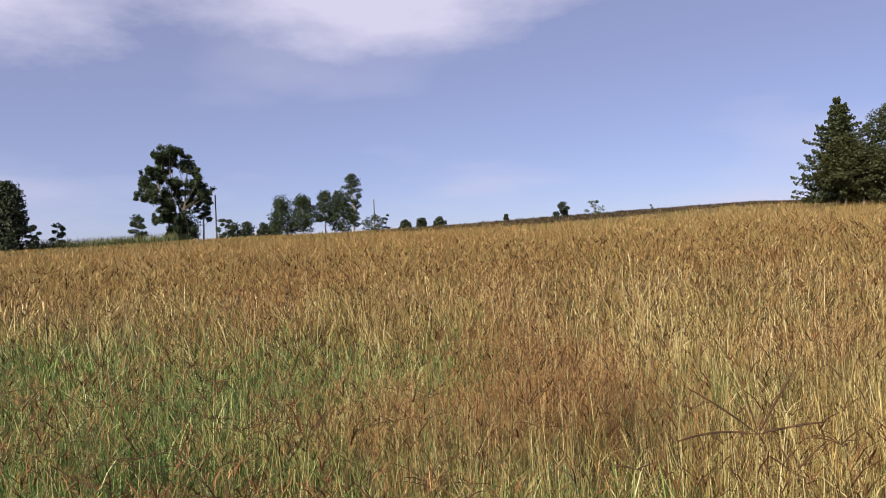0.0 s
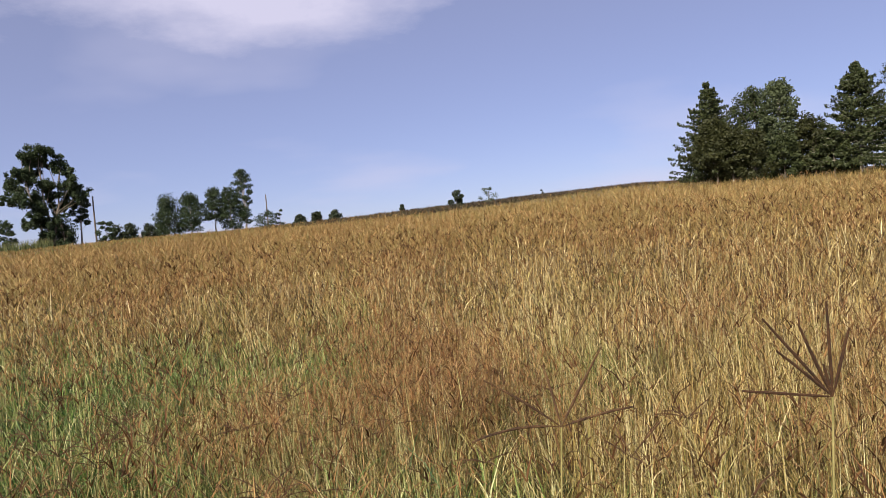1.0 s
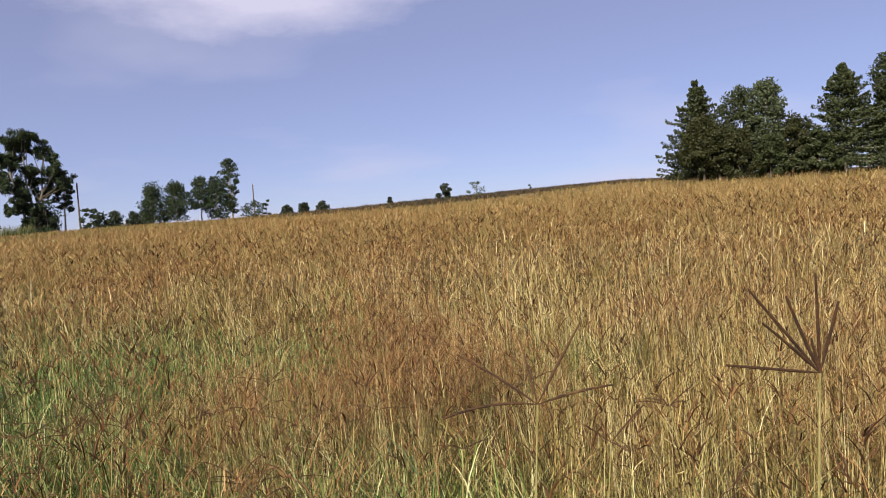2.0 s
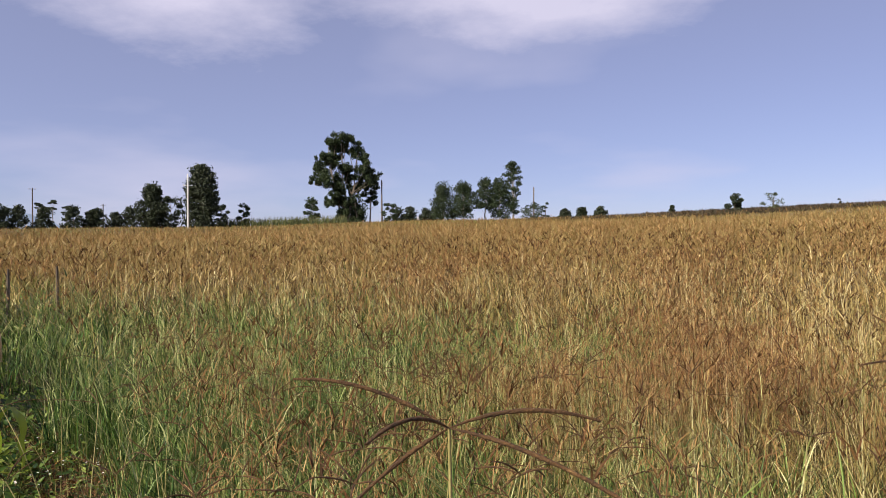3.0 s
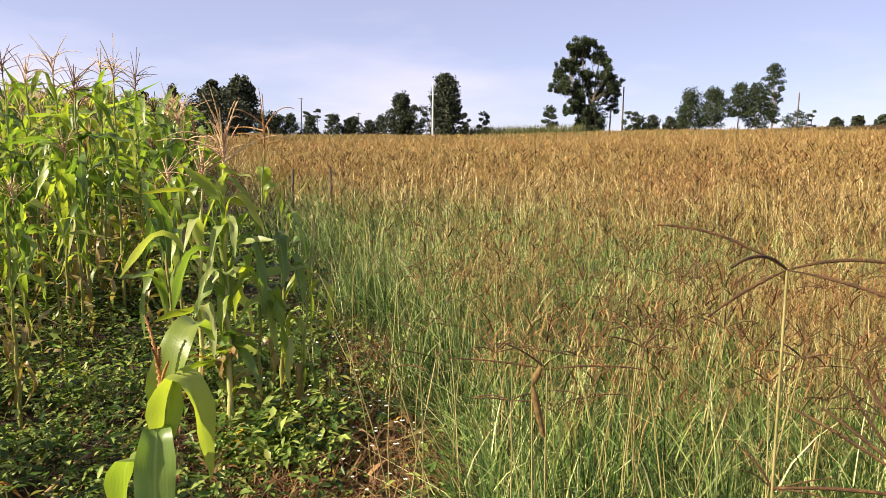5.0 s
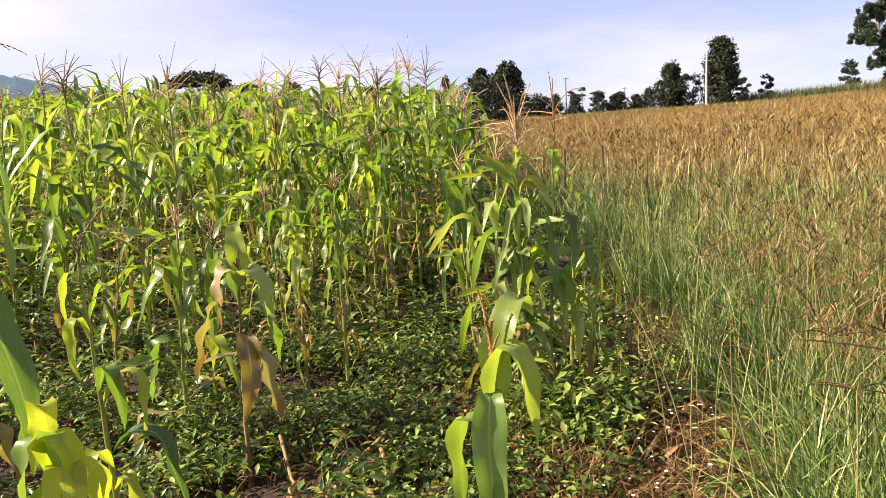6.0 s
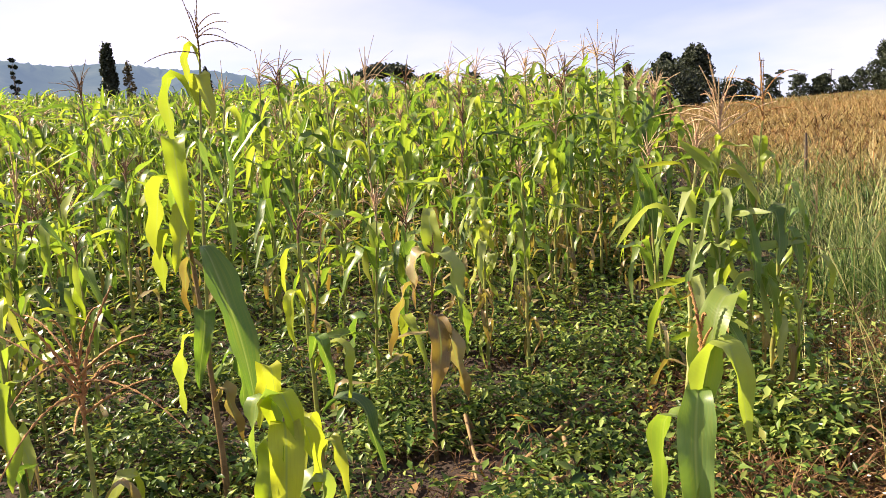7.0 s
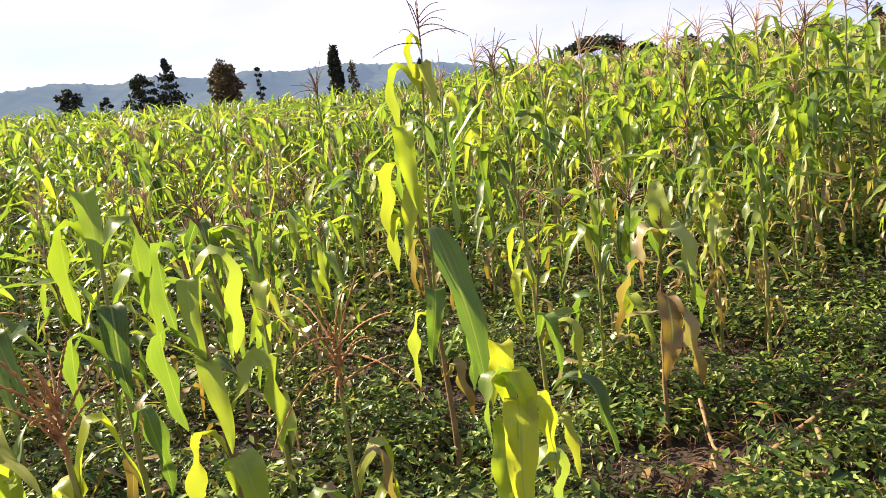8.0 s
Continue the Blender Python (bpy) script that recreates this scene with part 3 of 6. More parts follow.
def tree(name, label, place, height, width, kind, seed, leaf=None, bark=None, clumps=24, leaves=3200, bare=0.3, leaf_size=0.3, lean=0.0):
    """One tree: trunk with limbs, and a crown of many small sprays gathered in clumps."""
    g = np.random.default_rng(seed)
    root = thing(name, label, "tree", place=Matrix.Translation(place))
    bark = bark or BARK
    leaves, leaf_size = int(leaves * (2.0 if kind in ("dome", "gum") else 1.2)), leaf_size * (0.80 if kind in ("dome", "gum") else 0.76)
    half = width / 2
    tubes, pts, sizes = [], [], []
    top = np.array([lean * height, 0, height])
    r0 = max(0.10, height * 0.018)
    stem = crooked((0, 0, -0.3), top * 0.93, g, height * 0.012, 10)
    tubes.append(tube(stem, np.linspace(r0, r0 * 0.15, 10), 7))

    def on_stem(f):
        i = min(int(f * 9), 8)
        return stem[i] + (stem[i + 1] - stem[i]) * (f * 9 - i)

    if kind == "conifer":
        levels = max(18, int(height * 2.3))
        for k in range(levels):
            f = min(0.985, bare + (0.985 - bare) * max(0.0, k + g.uniform(-0.7, 0.7)) / (levels - 1))
            q = (f - bare) / (1 - bare)
            reach = half * (1 - q) ** 0.95 * g.uniform(0.66, 1.1) + 0.16
            arms = int(g.integers(6, 9))
            for m in range(arms):
                ang = (m + 0.6 * k + g.uniform(-0.3, 0.3)) * 6.283 / arms
                r = reach * g.uniform(0.55, 1.15)
                s = np.linspace(0, 1, 6)[:, None]
                a = np.asarray(on_stem(f))
                way = np.array([math.cos(ang), math.sin(ang), 0.0])
                bough = a + way * r * s + np.array([0, 0, 1.0]) * r * (-0.26 * s + 0.20 * s ** 3 + 0.25 * q * s)
                tubes.append(tube(bough, np.linspace(r0 * 0.22, r0 * 0.03, 6), 4))
                k2 = max(10, int(leaves / levels / arms * (0.35 + 1.2 * r / half)))
                t = g.uniform(0.10, 1.03, k2) ** 0.75
                p = np.stack([np.interp(t, s[:, 0], bough[:, c]) for c in range(3)], 1)
                across = np.array([-way[1], way[0], 0.0])
                p += across * (g.normal(0, 1, k2) * (0.04 + 0.20 * r * (1.05 - t)))[:, None]
                p[:, 2] += g.normal(0, 0.09, k2) - np.abs(g.normal(0, 0.22, k2)) * (1.15 - 0.8 * t)
                pts.append(p); sizes.append(np.full(k2, leaf_size))
    else:
        per = leaves // clumps
        for k in range(clumps):
            if kind == "column":
                f = bare + (1 - bare) * (k + g.uniform(0, 1)) / clumps
                wide = half * (np.sin(np.pi * min(1, (f - bare) / (1 - bare) * 0.8 + 0.2)) ** 0.6)
            elif kind == "umbrella":
                f = g.uniform(0.72, 1.0); wide = half * (1.15 - 0.5 * (f - 0.72) / 0.28)
            else:
                f = bare + (1 - bare) * (k + g.uniform(0, 1)) / clumps
                q = (f - bare) / (1 - bare)
                wide = half * np.interp(q, [0, 0.2, 0.45, 0.8, 1], [0.75, 1.0, 0.95, 0.5, 0.12]) if kind == "dome" else half * (np.interp(q, [0, 0.15, 0.42, 0.7, 1], [0.35, 0.6, 1.0, 0.78, 0.22]) if kind == "gum" else max(0.2, math.sin(np.pi * (0.18 + 0.74 * q)) ** 0.7))
            ang = k * 2.4 + g.uniform(-0.5, 0.5)
            rr = wide * math.sqrt(g.uniform(0.3 if kind == "gum" else 0.08, 1.0)) * 0.82
            c = np.array([math.cos(ang) * rr, math.sin(ang) * rr, f * height * 0.96]) + [lean * height * f, 0, 0]
            start = on_stem(max(0.12, min(0.9, f * g.uniform(0.55, 0.8))))
            tubes.append(tube(crooked(start, c, g, height * 0.008, 5), np.linspace(r0 * 0.24, r0 * 0.05, 5), 5))
            size = half * g.uniform(0.2, 0.34) * {"column": 1.5, "gum": 1.6, "dome": 1.6}.get(kind, 1.35)
            d = g.normal(size=(per, 3)); d /= np.linalg.norm(d, axis=1, keepdims=True)
            rad = g.uniform(0.25, 1.05, (per, 1)) ** 0.6
            p = c + d * rad * size * g.uniform(0.7, 1.35, 3) * (1 + 0.10 * g.normal(size=(per, 1))) * np.array([1.0, 1.0, {"umbrella": 0.4, "column": 1.8}.get(kind, 0.78)])
            p[:, 2] = np.where(p[:, 2] < c[2], c[2] + 0.75 * (p[:, 2] - c[2]), p[:, 2])
            pts.append(p); sizes.append(np.full(per, leaf_size))
    v, q, u = join(tubes)
    part("trunk", np_mesh("trunk", v, [q], None, [bark], smooth=True), root, "tapered trunk with spreading limbs")
    v, q = leaf_cloud(np.concatenate(pts), np.concatenate(sizes), g)
    part("crown", np_mesh("crown", v, [q], None, [leaf or EUCALYPT]), root, "uneven leafy crown with gaps")
    return root


def far_tree(name, label, az, dist, el_top, wide_deg, kind, seed, sink=0.4, **more):
    x, y, z = on_ground(az, dist)
    z -= sink
    top = 1.62 + dist * math.tan(radians(el_top))
    return tree(name, label, (x, y, z), max(1.0, top - z), dist * radians(wide_deg), kind, seed, **more)


# the eucalypts and shrubs along the far edge of the grass field
GUM = "dark eucalyptus with clumped foliage on pale limbs at the field edge"


def lobed_tree(label, az, dist, lobes, seed, forks):
    """A tall gum: several stems that fork upwards, each limb ending in dense rounded lobes of leaves with sky between them.
    lobes: metres to the side, height, radius of each main lobe."""
    g = np.random.default_rng(seed)
    x, y, z = on_ground(az, dist)
    root = thing("eucalyptus_tree", label, "tree", place=Matrix.Translation((x, y, z - 0.4)) @ pose(0, 0, 0, 0, 0, az))
    tubes, pts = [], []
    stems = [crooked((0.25 * k, 0.2 * k, -0.3), (sx, g.normal(0, 0.8), h), g, 0.22, 10) for k, (sx, h) in enumerate(forks)]
    for stem in stems:
        tubes.append(tube(stem, np.linspace(0.3, 0.05, 10), 7))
    for sx, h, r in lobes:
        r = r + (0.3 if sx > 1.5 else 0.0)
        depth = g.normal(0, 1.3)
        stem = min(stems, key=lambda s: abs(s[6][0] - sx))
        start = stem[int(np.argmin(np.abs(stem[:, 2] - h * 0.68)))]
        for k in range(9):
            c = np.array([(0.80 if sx < 0 else 0.97) * sx + g.normal(0, 0.55) * r, depth + g.normal(0, 0.9) * r, 0.97 * h - 0.3 + g.normal(0, 0.5) * r])
            if k < 2:
                tubes.append(tube(crooked(start, c, g, 0.13, 6), np.linspace(0.085, 0.02, 6), 5))
            size = r * g.uniform(0.34, 0.70)
            n = int(520 * size ** 1.7)
            d = g.normal(size=(n, 3)); d /= np.linalg.norm(d, axis=1, keepdims=True)
            d[:, 2] = np.where(d[:, 2] < 0, 0.8 * d[:, 2], 1.15 * d[:, 2])
            pts.append(c + d * g.uniform(0.0, 1.0, (n, 1)) ** 0.55 * size * g.uniform(0.65, 1.35, 3) + g.normal(0, 0.10, (n, 3)))
    v, q, u = join(tubes)
    part("trunk", np_mesh("trunk", v, [q], None, [BARK], smooth=True), root, "forked grey trunk with thin rising limbs")
    c = np.concatenate(pts)
    v, q = leaf_cloud(c, np.full(len(c), 0.22), g)
    part("crown", np_mesh("crown", v, [q], None, [EUCALYPT]), root, "open crown of dense dark lobes")


lobed_tree("tall dark eucalyptus with open clumped crown at the field edge", 20.75, 140,
           [(0.8, 18.2, 1.0), (-0.9, 17.3, 1.3), (-2.5, 16.7, 1.3), (-1.4, 15.0, 1.3), (-4.0, 14.3, 1.2), (-5.4, 12.4, 1.7), (-6.8, 9.3, 1.1), (-2.7, 13.0, 1.1), (-3.2, 9.2, 1.8),
            (2.0, 16.2, 0.9), (3.3, 15.1, 1.0), (4.2, 13.2, 0.9), (4.9, 11.1, 0.75), (5.8, 9.5, 0.8), (3.2, 11.3, 1.0), (0.6, 11.4, 1.4), (1.2, 9.8, 1.2), (2.6, 8.6, 1.0), (-0.6, 7.4, 1.2),
            (-3.6, 5.2, 1.0), (-2.0, 5.8, 1.1), (1.0, 4.8, 1.6), (1.8, 2.7, 1.6), (0.0, 4.5, 1.3), (-1.0, 2.2, 1.0), (2.3, 1.3, 1.1)], 5,
           [(-3.0, 13.0), (0.2, 17.0), (2.8, 13.5)])
far_tree("eucalyptus_tree", "slim pale eucalyptus beside the tallest one", 18.6, 143, 6.0, 1.5, "dome", 2, bark=BARK_PALE, clumps=16, leaves=1700, bare=0.42)
far_tree("eucalyptus_tree", "small slender eucalyptus above tall field plants", 23.25, 140, 3.85, 1.3, "gum", 3, clumps=10, leaves=900, bare=0.15)
far_tree("shrub_tree", "round dark shrubby tree at the field edge", 17.05, 138, 3.55, 1.35, "round", 4, clumps=10, leaves=1200, bare=0.05)
far_tree("shrub_tree", "low dark shrub below the tallest eucalyptus", 19.8, 138, 4.3, 1.9, "round", 5, clumps=14, leaves=1600, bare=0.02)
far_tree("eucalyptus_tree", GUM, 12.75, 150, 4.95, 2.5, "dome", 6, bark=BARK_PALE, clumps=26, leaves=3000, bare=0.12)
far_tree("eucalyptus_tree", GUM, 11.1, 150, 5.1, 2.5, "dome", 7, bark=BARK_PALE, clumps=26, leaves=3000, bare=0.2)
far_tree("eucalyptus_tree", GUM, 9.3, 152, 5.45, 1.9, "dome", 8, bark=BARK_PALE, clumps=20, leaves=2200, bare=0.34)
far_tree("eucalyptus_tree", GUM, 8.2, 152, 5.3, 2.0, "dome", 9, bark=BARK_PALE, clumps=24, leaves=2800, bare=0.12)
far_tree("eucalyptus_tree", "tall thin eucalyptus with sparse pale foliage", 7.1, 152, 6.9, 1.7, "gum", 10, bark=BARK_PALE, clumps=24, leaves=2200, bare=0.16)
far_tree("hedge_shrub", "low dark shrub round the foot of a power pole", 5.5, 165, 3.25, 2.3, "round", 11, clumps=12, leaves=1500, bare=0.02)
far_tree("small_tree", "small thin tree beside a power pole", 4.5, 166, 3.6, 0.6, "round", 12, clumps=6, leaves=500, bare=0.1)
far_tree("column_tree", "dense dark columnar tree behind a pale pole", 31.6, 128, 6.25, 3.0, "dome", 13, leaf=DUSK, clumps=40, leaves=6500, bare=0.0, leaf_size=0.36)
far_tree("column_tree", "dark bushy tree at the field edge", 35.1, 130, 4.7, 2.5, "dome", 14, leaf=DUSK, clumps=24, leaves=3800, bare=0.0, leaf_size=0.36)
far_tree("shrub_tree", "low dark shrub between taller trees", 33.9, 129, 3.9, 2.2, "round", 15, leaf=DUSK, clumps=16, leaves=2400, bare=0.0)
far_tree("shrub_tree", "low dark shrub between taller trees", 30.2, 127, 3.4, 1.4, "round", 16, leaf=DUSK, clumps=12, leaves=1400, bare=0.0)
far_tree("shrub_tree", "single small upright tree on the field edge", 28.5, 130, 3.35, 1.15, "round", 17, clumps=10, leaves=1100, bare=0.05)
for az, el, w, seed in ((46.2, 3.25, 1.7, 131), (45.2, 3.1, 1.7, 132), (43.8, 3.05, 1.5, 133), (42.2, 3.0, 1.6, 134), (40.4, 3.05, 1.7, 135), (38.9, 2.95, 1.5, 136), (36.6, 3.1, 1.6, 137), (44.6, 2.9, 1.6, 18), (39.3, 2.75, 1.3, 19), (37.6, 2.75, 1.4, 20), (15.4, 3.05, 1.6, 21), (14.2, 3.0, 1.4, 22), (16.4, 3.0, 1.2, 121), (13.4, 3.05, 1.3, 122), (3.0, 2.8, 1.2, 23), (1.6, 2.9, 1.3, 24), (0.2, 2.9, 1.2, 25), (-5.2, 2.95, 0.5, 26)):
    far_tree("hedge_shrub", "low dark hedge bush on the skyline", az, 172, el, w, "dome", seed, leaf=DUSK, clumps=14, leaves=1000, bare=0.0, leaf_size=0.4, sink=1.0)
for az, el, w, seed in ((42.55, 3.45, 0.6, 27), (41.65, 3.55, 0.75, 28), (40.75, 3.2, 0.8, 29), (47.0, 3.0, 1.2, 60), (45.9, 2.9, 1.1, 61)):
    far_tree("umbrella_tree", "small flat-topped tree far off on the skyline", az, 190, el, w, "umbrella", seed, leaf=DUSK, clumps=8, leaves=700, bare=0.5)
far_tree("hill_bush", "round dark bush on the hill crest", -9.7, 122, 3.6, 1.35, "round", 31, leaf=DUSK, clumps=12, leaves=1500, bare=0.0)
far_tree("hill_bush", "sparse grey-green bush on the hill crest", -12.3, 122, 3.75, 1.7, "round", 32, leaf=EUCALYPT_LIGHT, clumps=10, leaves=500, bare=0.0, leaf_size=0.22)
far_tree("hill_bush", "tiny bush on the hill crest", -16.6, 124, 3.1, 0.4, "round", 33, leaf=OLIVE, clumps=5, leaves=160, bare=0.0, leaf_size=0.2)

# the grove on the hillside
far_tree("conifer_tree", "dark conifer with layered drooping branches at the grove's end", -29.5, 88, 10.3, 8.4, "conifer", 41, leaf=CONIFER, leaves=20300, bare=0.14, leaf_size=0.25)
far_tree("grove_tree", "olive-green broadleaf tree with pale stems in the grove", -29.7, 84, 6.9, 3.2, "dome", 42, leaf=OLIVE, bark=BARK_PALE, clumps=30, leaves=6000, bare=0.3, leaf_size=0.25)
far_tree("grove_tree", "olive-green broadleaf tree in the grove", -30.9, 84, 6.3, 3.2, "round", 43, leaf=OLIVE, bark=BARK_PALE, clumps=26, leaves=5200, bare=0.2, leaf_size=0.25)
far_tree("grove_tree", "dark tall broadleaf tree in the grove", -32.6, 90, 8.7, 3.4, "round", 44, leaf=CONIFER, clumps=34, leaves=7500, bare=0.25, leaf_size=0.25)
far_tree("grove_tree", "olive-green round tree at the grove's foot", -32.4, 83, 5.6, 2.8, "round", 45, leaf=OLIVE, bark=BARK_PALE, clumps=24, leaves=4900, bare=0.14, leaf_size=0.25)
far_tree("eucalyptus_tree", "light grey-green eucalyptus standing out of the grove", -34.3, 86, 9.05, 2.9, "gum", 46, leaf=EUCALYPT_LIGHT, bark=BARK_PALE, clumps=28, leaves=4600, bare=0.36, leaf_size=0.25)
far_tree("grove_tree", "dark low tree in the grove", -34.4, 84, 5.2, 2.6, "round", 47, leaf=CONIFER, clumps=22, leaves=4300, bare=0.14, leaf_size=0.25)
far_tree("grove_tree", "dark green tree in the grove", -36.3, 86, 6.2, 3.0, "round", 48, leaf=OLIVE, clumps=26, leaves=5200, bare=0.2, leaf_size=0.25)
far_tree("conifer_tree", "tall dark conifer in the grove", -39.3, 86, 10.0, 9.0, "conifer", 49, leaf=CONIFER, bark=BARK_PALE, leaves=21700, bare=0.2, leaf_size=0.25)
far_tree("grove_tree", "dark green tree in the grove", -37.6, 84, 5.0, 2.0, "round", 50, leaf=CONIFER, clumps=18, leaves=3400, bare=0.2, leaf_size=0.25)
far_tree("eucalyptus_tree", "tall leafy tree with pale trunk in the grove", -42.2, 86, 9.5, 3.6, "gum", 51, leaf=CONIFER, bark=BARK_PALE, clumps=32, leaves=6300, bare=0.2, leaf_size=0.25)
far_tree("grove_tree", "dark broadleaf tree at the edge of the grove", -45.6, 86, 8.6, 4.0, "round", 52, leaf=CONIFER, bark=BARK_PALE, clumps=30, leaves=6000, bare=0.1, leaf_size=0.25)
far_tree("grove_tree", "dark broadleaf tree at the edge of the grove", -49.5, 88, 8.4, 4.2, "round", 53, leaf=OLIVE, clumps=28, leaves=5200, bare=0.1, leaf_size=0.25)

for az, el, w, seed in ((-30.2, 4.3, 2.2, 141), (-33.3, 4.2, 2.4, 142), (-35.6, 5.3, 2.8, 143), (-37.0, 5.0, 2.6, 144), (-38.6, 4.9, 2.6, 145), (-41.0, 5.2, 2.8, 146)):
    far_tree("grove_tree", "dark shrubby young tree in the shade of the grove", az, 87, el, w, "round", seed, leaf=CONIFER, bark=BARK_PALE, clumps=18, leaves=3100, bare=0.05, leaf_size=0.25)

# trees beyond the maize
far_tree("spreading_tree", "broad dark tree beyond the maize plot", 47.6, 95, 5.65, 2.8, "gum", 54, leaf=DUSK, clumps=30, leaves=4200, bare=0.2, leaf_size=0.34)
far_tree("spreading_tree", "dark clumped tree beyond the maize plot", 49.7, 96, 5.4, 1.7, "gum", 55, leaf=DUSK, clumps=20, leaves=2400, bare=0.25, leaf_size=0.34)
far_tree("shrub_tree", "wide dark green thicket below taller trees", 49.4, 90, 4.5, 5.6, "round", 56, leaf=DUSK, clumps=34, leaves=5200, bare=0.0, leaf_size=0.34)
far_tree("rusty_tree", "small brownish tree beyond the maize plot", 52.4, 92, 4.95, 1.2, "column", 57, leaf=RUSTY, clumps=14, leaves=1500, bare=0.05, leaf_size=0.3)
far_tree("shrub_tree", "dark tree half hidden behind the maize", 54.6, 92, 4.5, 1.7, "round", 58, leaf=DUSK, clumps=18, leaves=2200, bare=0.0, leaf_size=0.34)
far_tree("shrub_tree", "dark tree half hidden behind the maize", 58.6, 92, 4.4, 2.6, "round", 59, leaf=DUSK, clumps=20, leaves=2600, bare=0.0, leaf_size=0.34)
far_tree("shrub_tree", "dark tree half hidden behind the maize", 64.6, 90, 4.9, 2.4, "round", 62, leaf=DUSK, clumps=20, leaves=2600, bare=0.0, leaf_size=0.34)
far_tree("umbrella_tree", "wide flat-topped dark tree beyond the maize plot", 71.4, 84, 6.0, 4.6, "umbrella", 63, leaf=DUSK, clumps=26, leaves=3600, bare=0.4, leaf_size=0.34)
far_tree("umbrella_tree", "low dark tree beyond the maize plot", 67.8, 86, 5.0, 2.6, "umbrella", 64, leaf=DUSK, clumps=18, leaves=2200, bare=0.4, leaf_size=0.34)
far_tree("cypress_tree", "narrow dark cypress beyond the maize plot", 91.5, 82, 7.85, 1.25, "column", 65, leaf=DUSK, clumps=44, leaves=4200, bare=0.0, leaf_size=0.3)
far_tree("rusty_tree", "small brown tree beside a cypress", 90.2, 82, 6.5, 0.9, "column", 66, leaf=RUSTY, clumps=12, leaves=1100, bare=0.05, leaf_size=0.22)
far_tree("column_tree", "thin dark tree half hidden by maize", 84.8, 84, 6.4, 0.8, "column", 67, leaf=DUSK, clumps=14, leaves=1100, bare=0.0, leaf_size=0.22)
far_tree("column_tree", "dark bare-topped snag with few leaves", 97.4, 80, 7.1, 0.75, "gum", 68, leaf=DUSK, clumps=9, leaves=420, bare=0.3, leaf_size=0.22)
far_tree("spreading_tree", "brownish spreading tree beyond the maize plot", 99.9, 82, 7.45, 2.7, "gum", 69, leaf=RUSTY, clumps=22, leaves=2600, bare=0.15, leaf_size=0.3)
far_tree("conifer_tree", "dark conifer beyond the maize plot", 104.0, 82, 8.5, 4.2, "conifer", 70, leaf=DUSK, leaves=2800, bare=0.1, leaf_size=0.3)
far_tree("spreading_tree", "round dark tree beyond the maize plot", 105.9, 83, 7.3, 2.4, "round", 71, leaf=DUSK, clumps=18, leaves=2200, bare=0.0, leaf_size=0.3)
far_tree("spreading_tree", "low dark tree beyond the maize plot", 110.8, 83, 6.5, 2.2, "round", 72, leaf=DUSK, clumps=18, leaves=2200, bare=0.0, leaf_size=0.3)
far_tree("shrub_tree", "low dark bush beyond the maize plot", 108.4, 83, 5.9, 1.0, "round", 73, leaf=DUSK, clumps=10, leaves=900, bare=0.0, leaf_size=0.22)

# ---------------------------------------------------------------- poles, posts and houses


def power_pole(label, az, dist, el_top, mat, arms):
    x, y, z = on_ground(az, dist)
    h = 1.62 + dist * math.tan(radians(el_top)) - z
    root = thing("power_pole", label, "power pole", "power poles", Matrix.Translation((x, y, z)) @ pose(0, 0, 0, 0, 0, az))
    v, q, u = tube([(0, 0, -0.6), (0, 0, h * 0.5), (0.02, 0, h * 0.98), (0.02, 0, h)], [0.17, 0.14, 0.115, 0.05], 9)
    part("pole", np_mesh("pole", v, [q], None, [mat], smooth=True), root)
    for k in range(0 if arms else 3):
        z = h - 0.25 - 0.45 * k
        v, q, u = tube([(0.10, 0, z), (0.17, 0, z + 0.02), (0.22, 0, z + 0.10), (0.22, 0, z + 0.16)], [0.03, 0.05, 0.05, 0.02], 6)
        part("insulator", np_mesh("insulator", v, [q], None, [PORCELAIN]), root)
    for k, drop in enumerate(arms):
        w = 0.75
        v, q, u = tube([(-w, 0.13, h - drop), (0, 0.13, h - drop), (w, 0.13, h - drop)], [0.05, 0.055, 0.05], 4)
        arm = part("crossarm", np_mesh("crossarm", v, [q], None, [mat]), root)
        for s in (-0.65, 0.0, 0.65):
            v, q, u = tube([(s, 0.13, h - drop + 0.04), (s, 0.13, h - drop + 0.14), (s, 0.13, h - drop + 0.2), (s, 0.13, h - drop + 0.22)], [0.03, 0.06, 0.05, 0.01], 6)
            part("insulator", np_mesh("insulator", v, [q], None, [PORCELAIN]), arm)


power_pole("weathered grey wooden power pole by a eucalyptus", 17.7, 139, 5.35, POLE_WOOD, ())
power_pole("weathered grey wooden power pole above low shrubs", 5.42, 165, 4.65, POLE_WOOD, ())
power_pole("pale whitish power pole before a dark columnar tree", 32.62, 122, 5.65, POLE_PALE, (1.9,))
power_pole("dark thin power pole far beyond the grass", 42.93, 186, 4.35, POLE_WOOD, (0.3,))
power_pole("dark thin power pole far beyond the grass", 38.46, 200, 3.3, POLE_WOOD, (0.3,))


def fence_post(label, x, y, h, seed):
    g = np.random.default_rng(seed)
    pts = crooked((0, 0, -0.3), (g.normal(0, 0.04), g.normal(0, 0.04), h), g, 0.008, 6)
    v, q, u = tube(pts, [0.030, 0.028, 0.027, 0.026, 0.025, 0.018], 7)
    ob = new("fence_post", np_mesh("fence_post", v, [q], None, [POLE_WOOD], smooth=True))
    ob.matrix_world = Matrix.Translation((x, y, float(lie(x, y))))
    tagged(ob, label, "post", "posts in the grass")


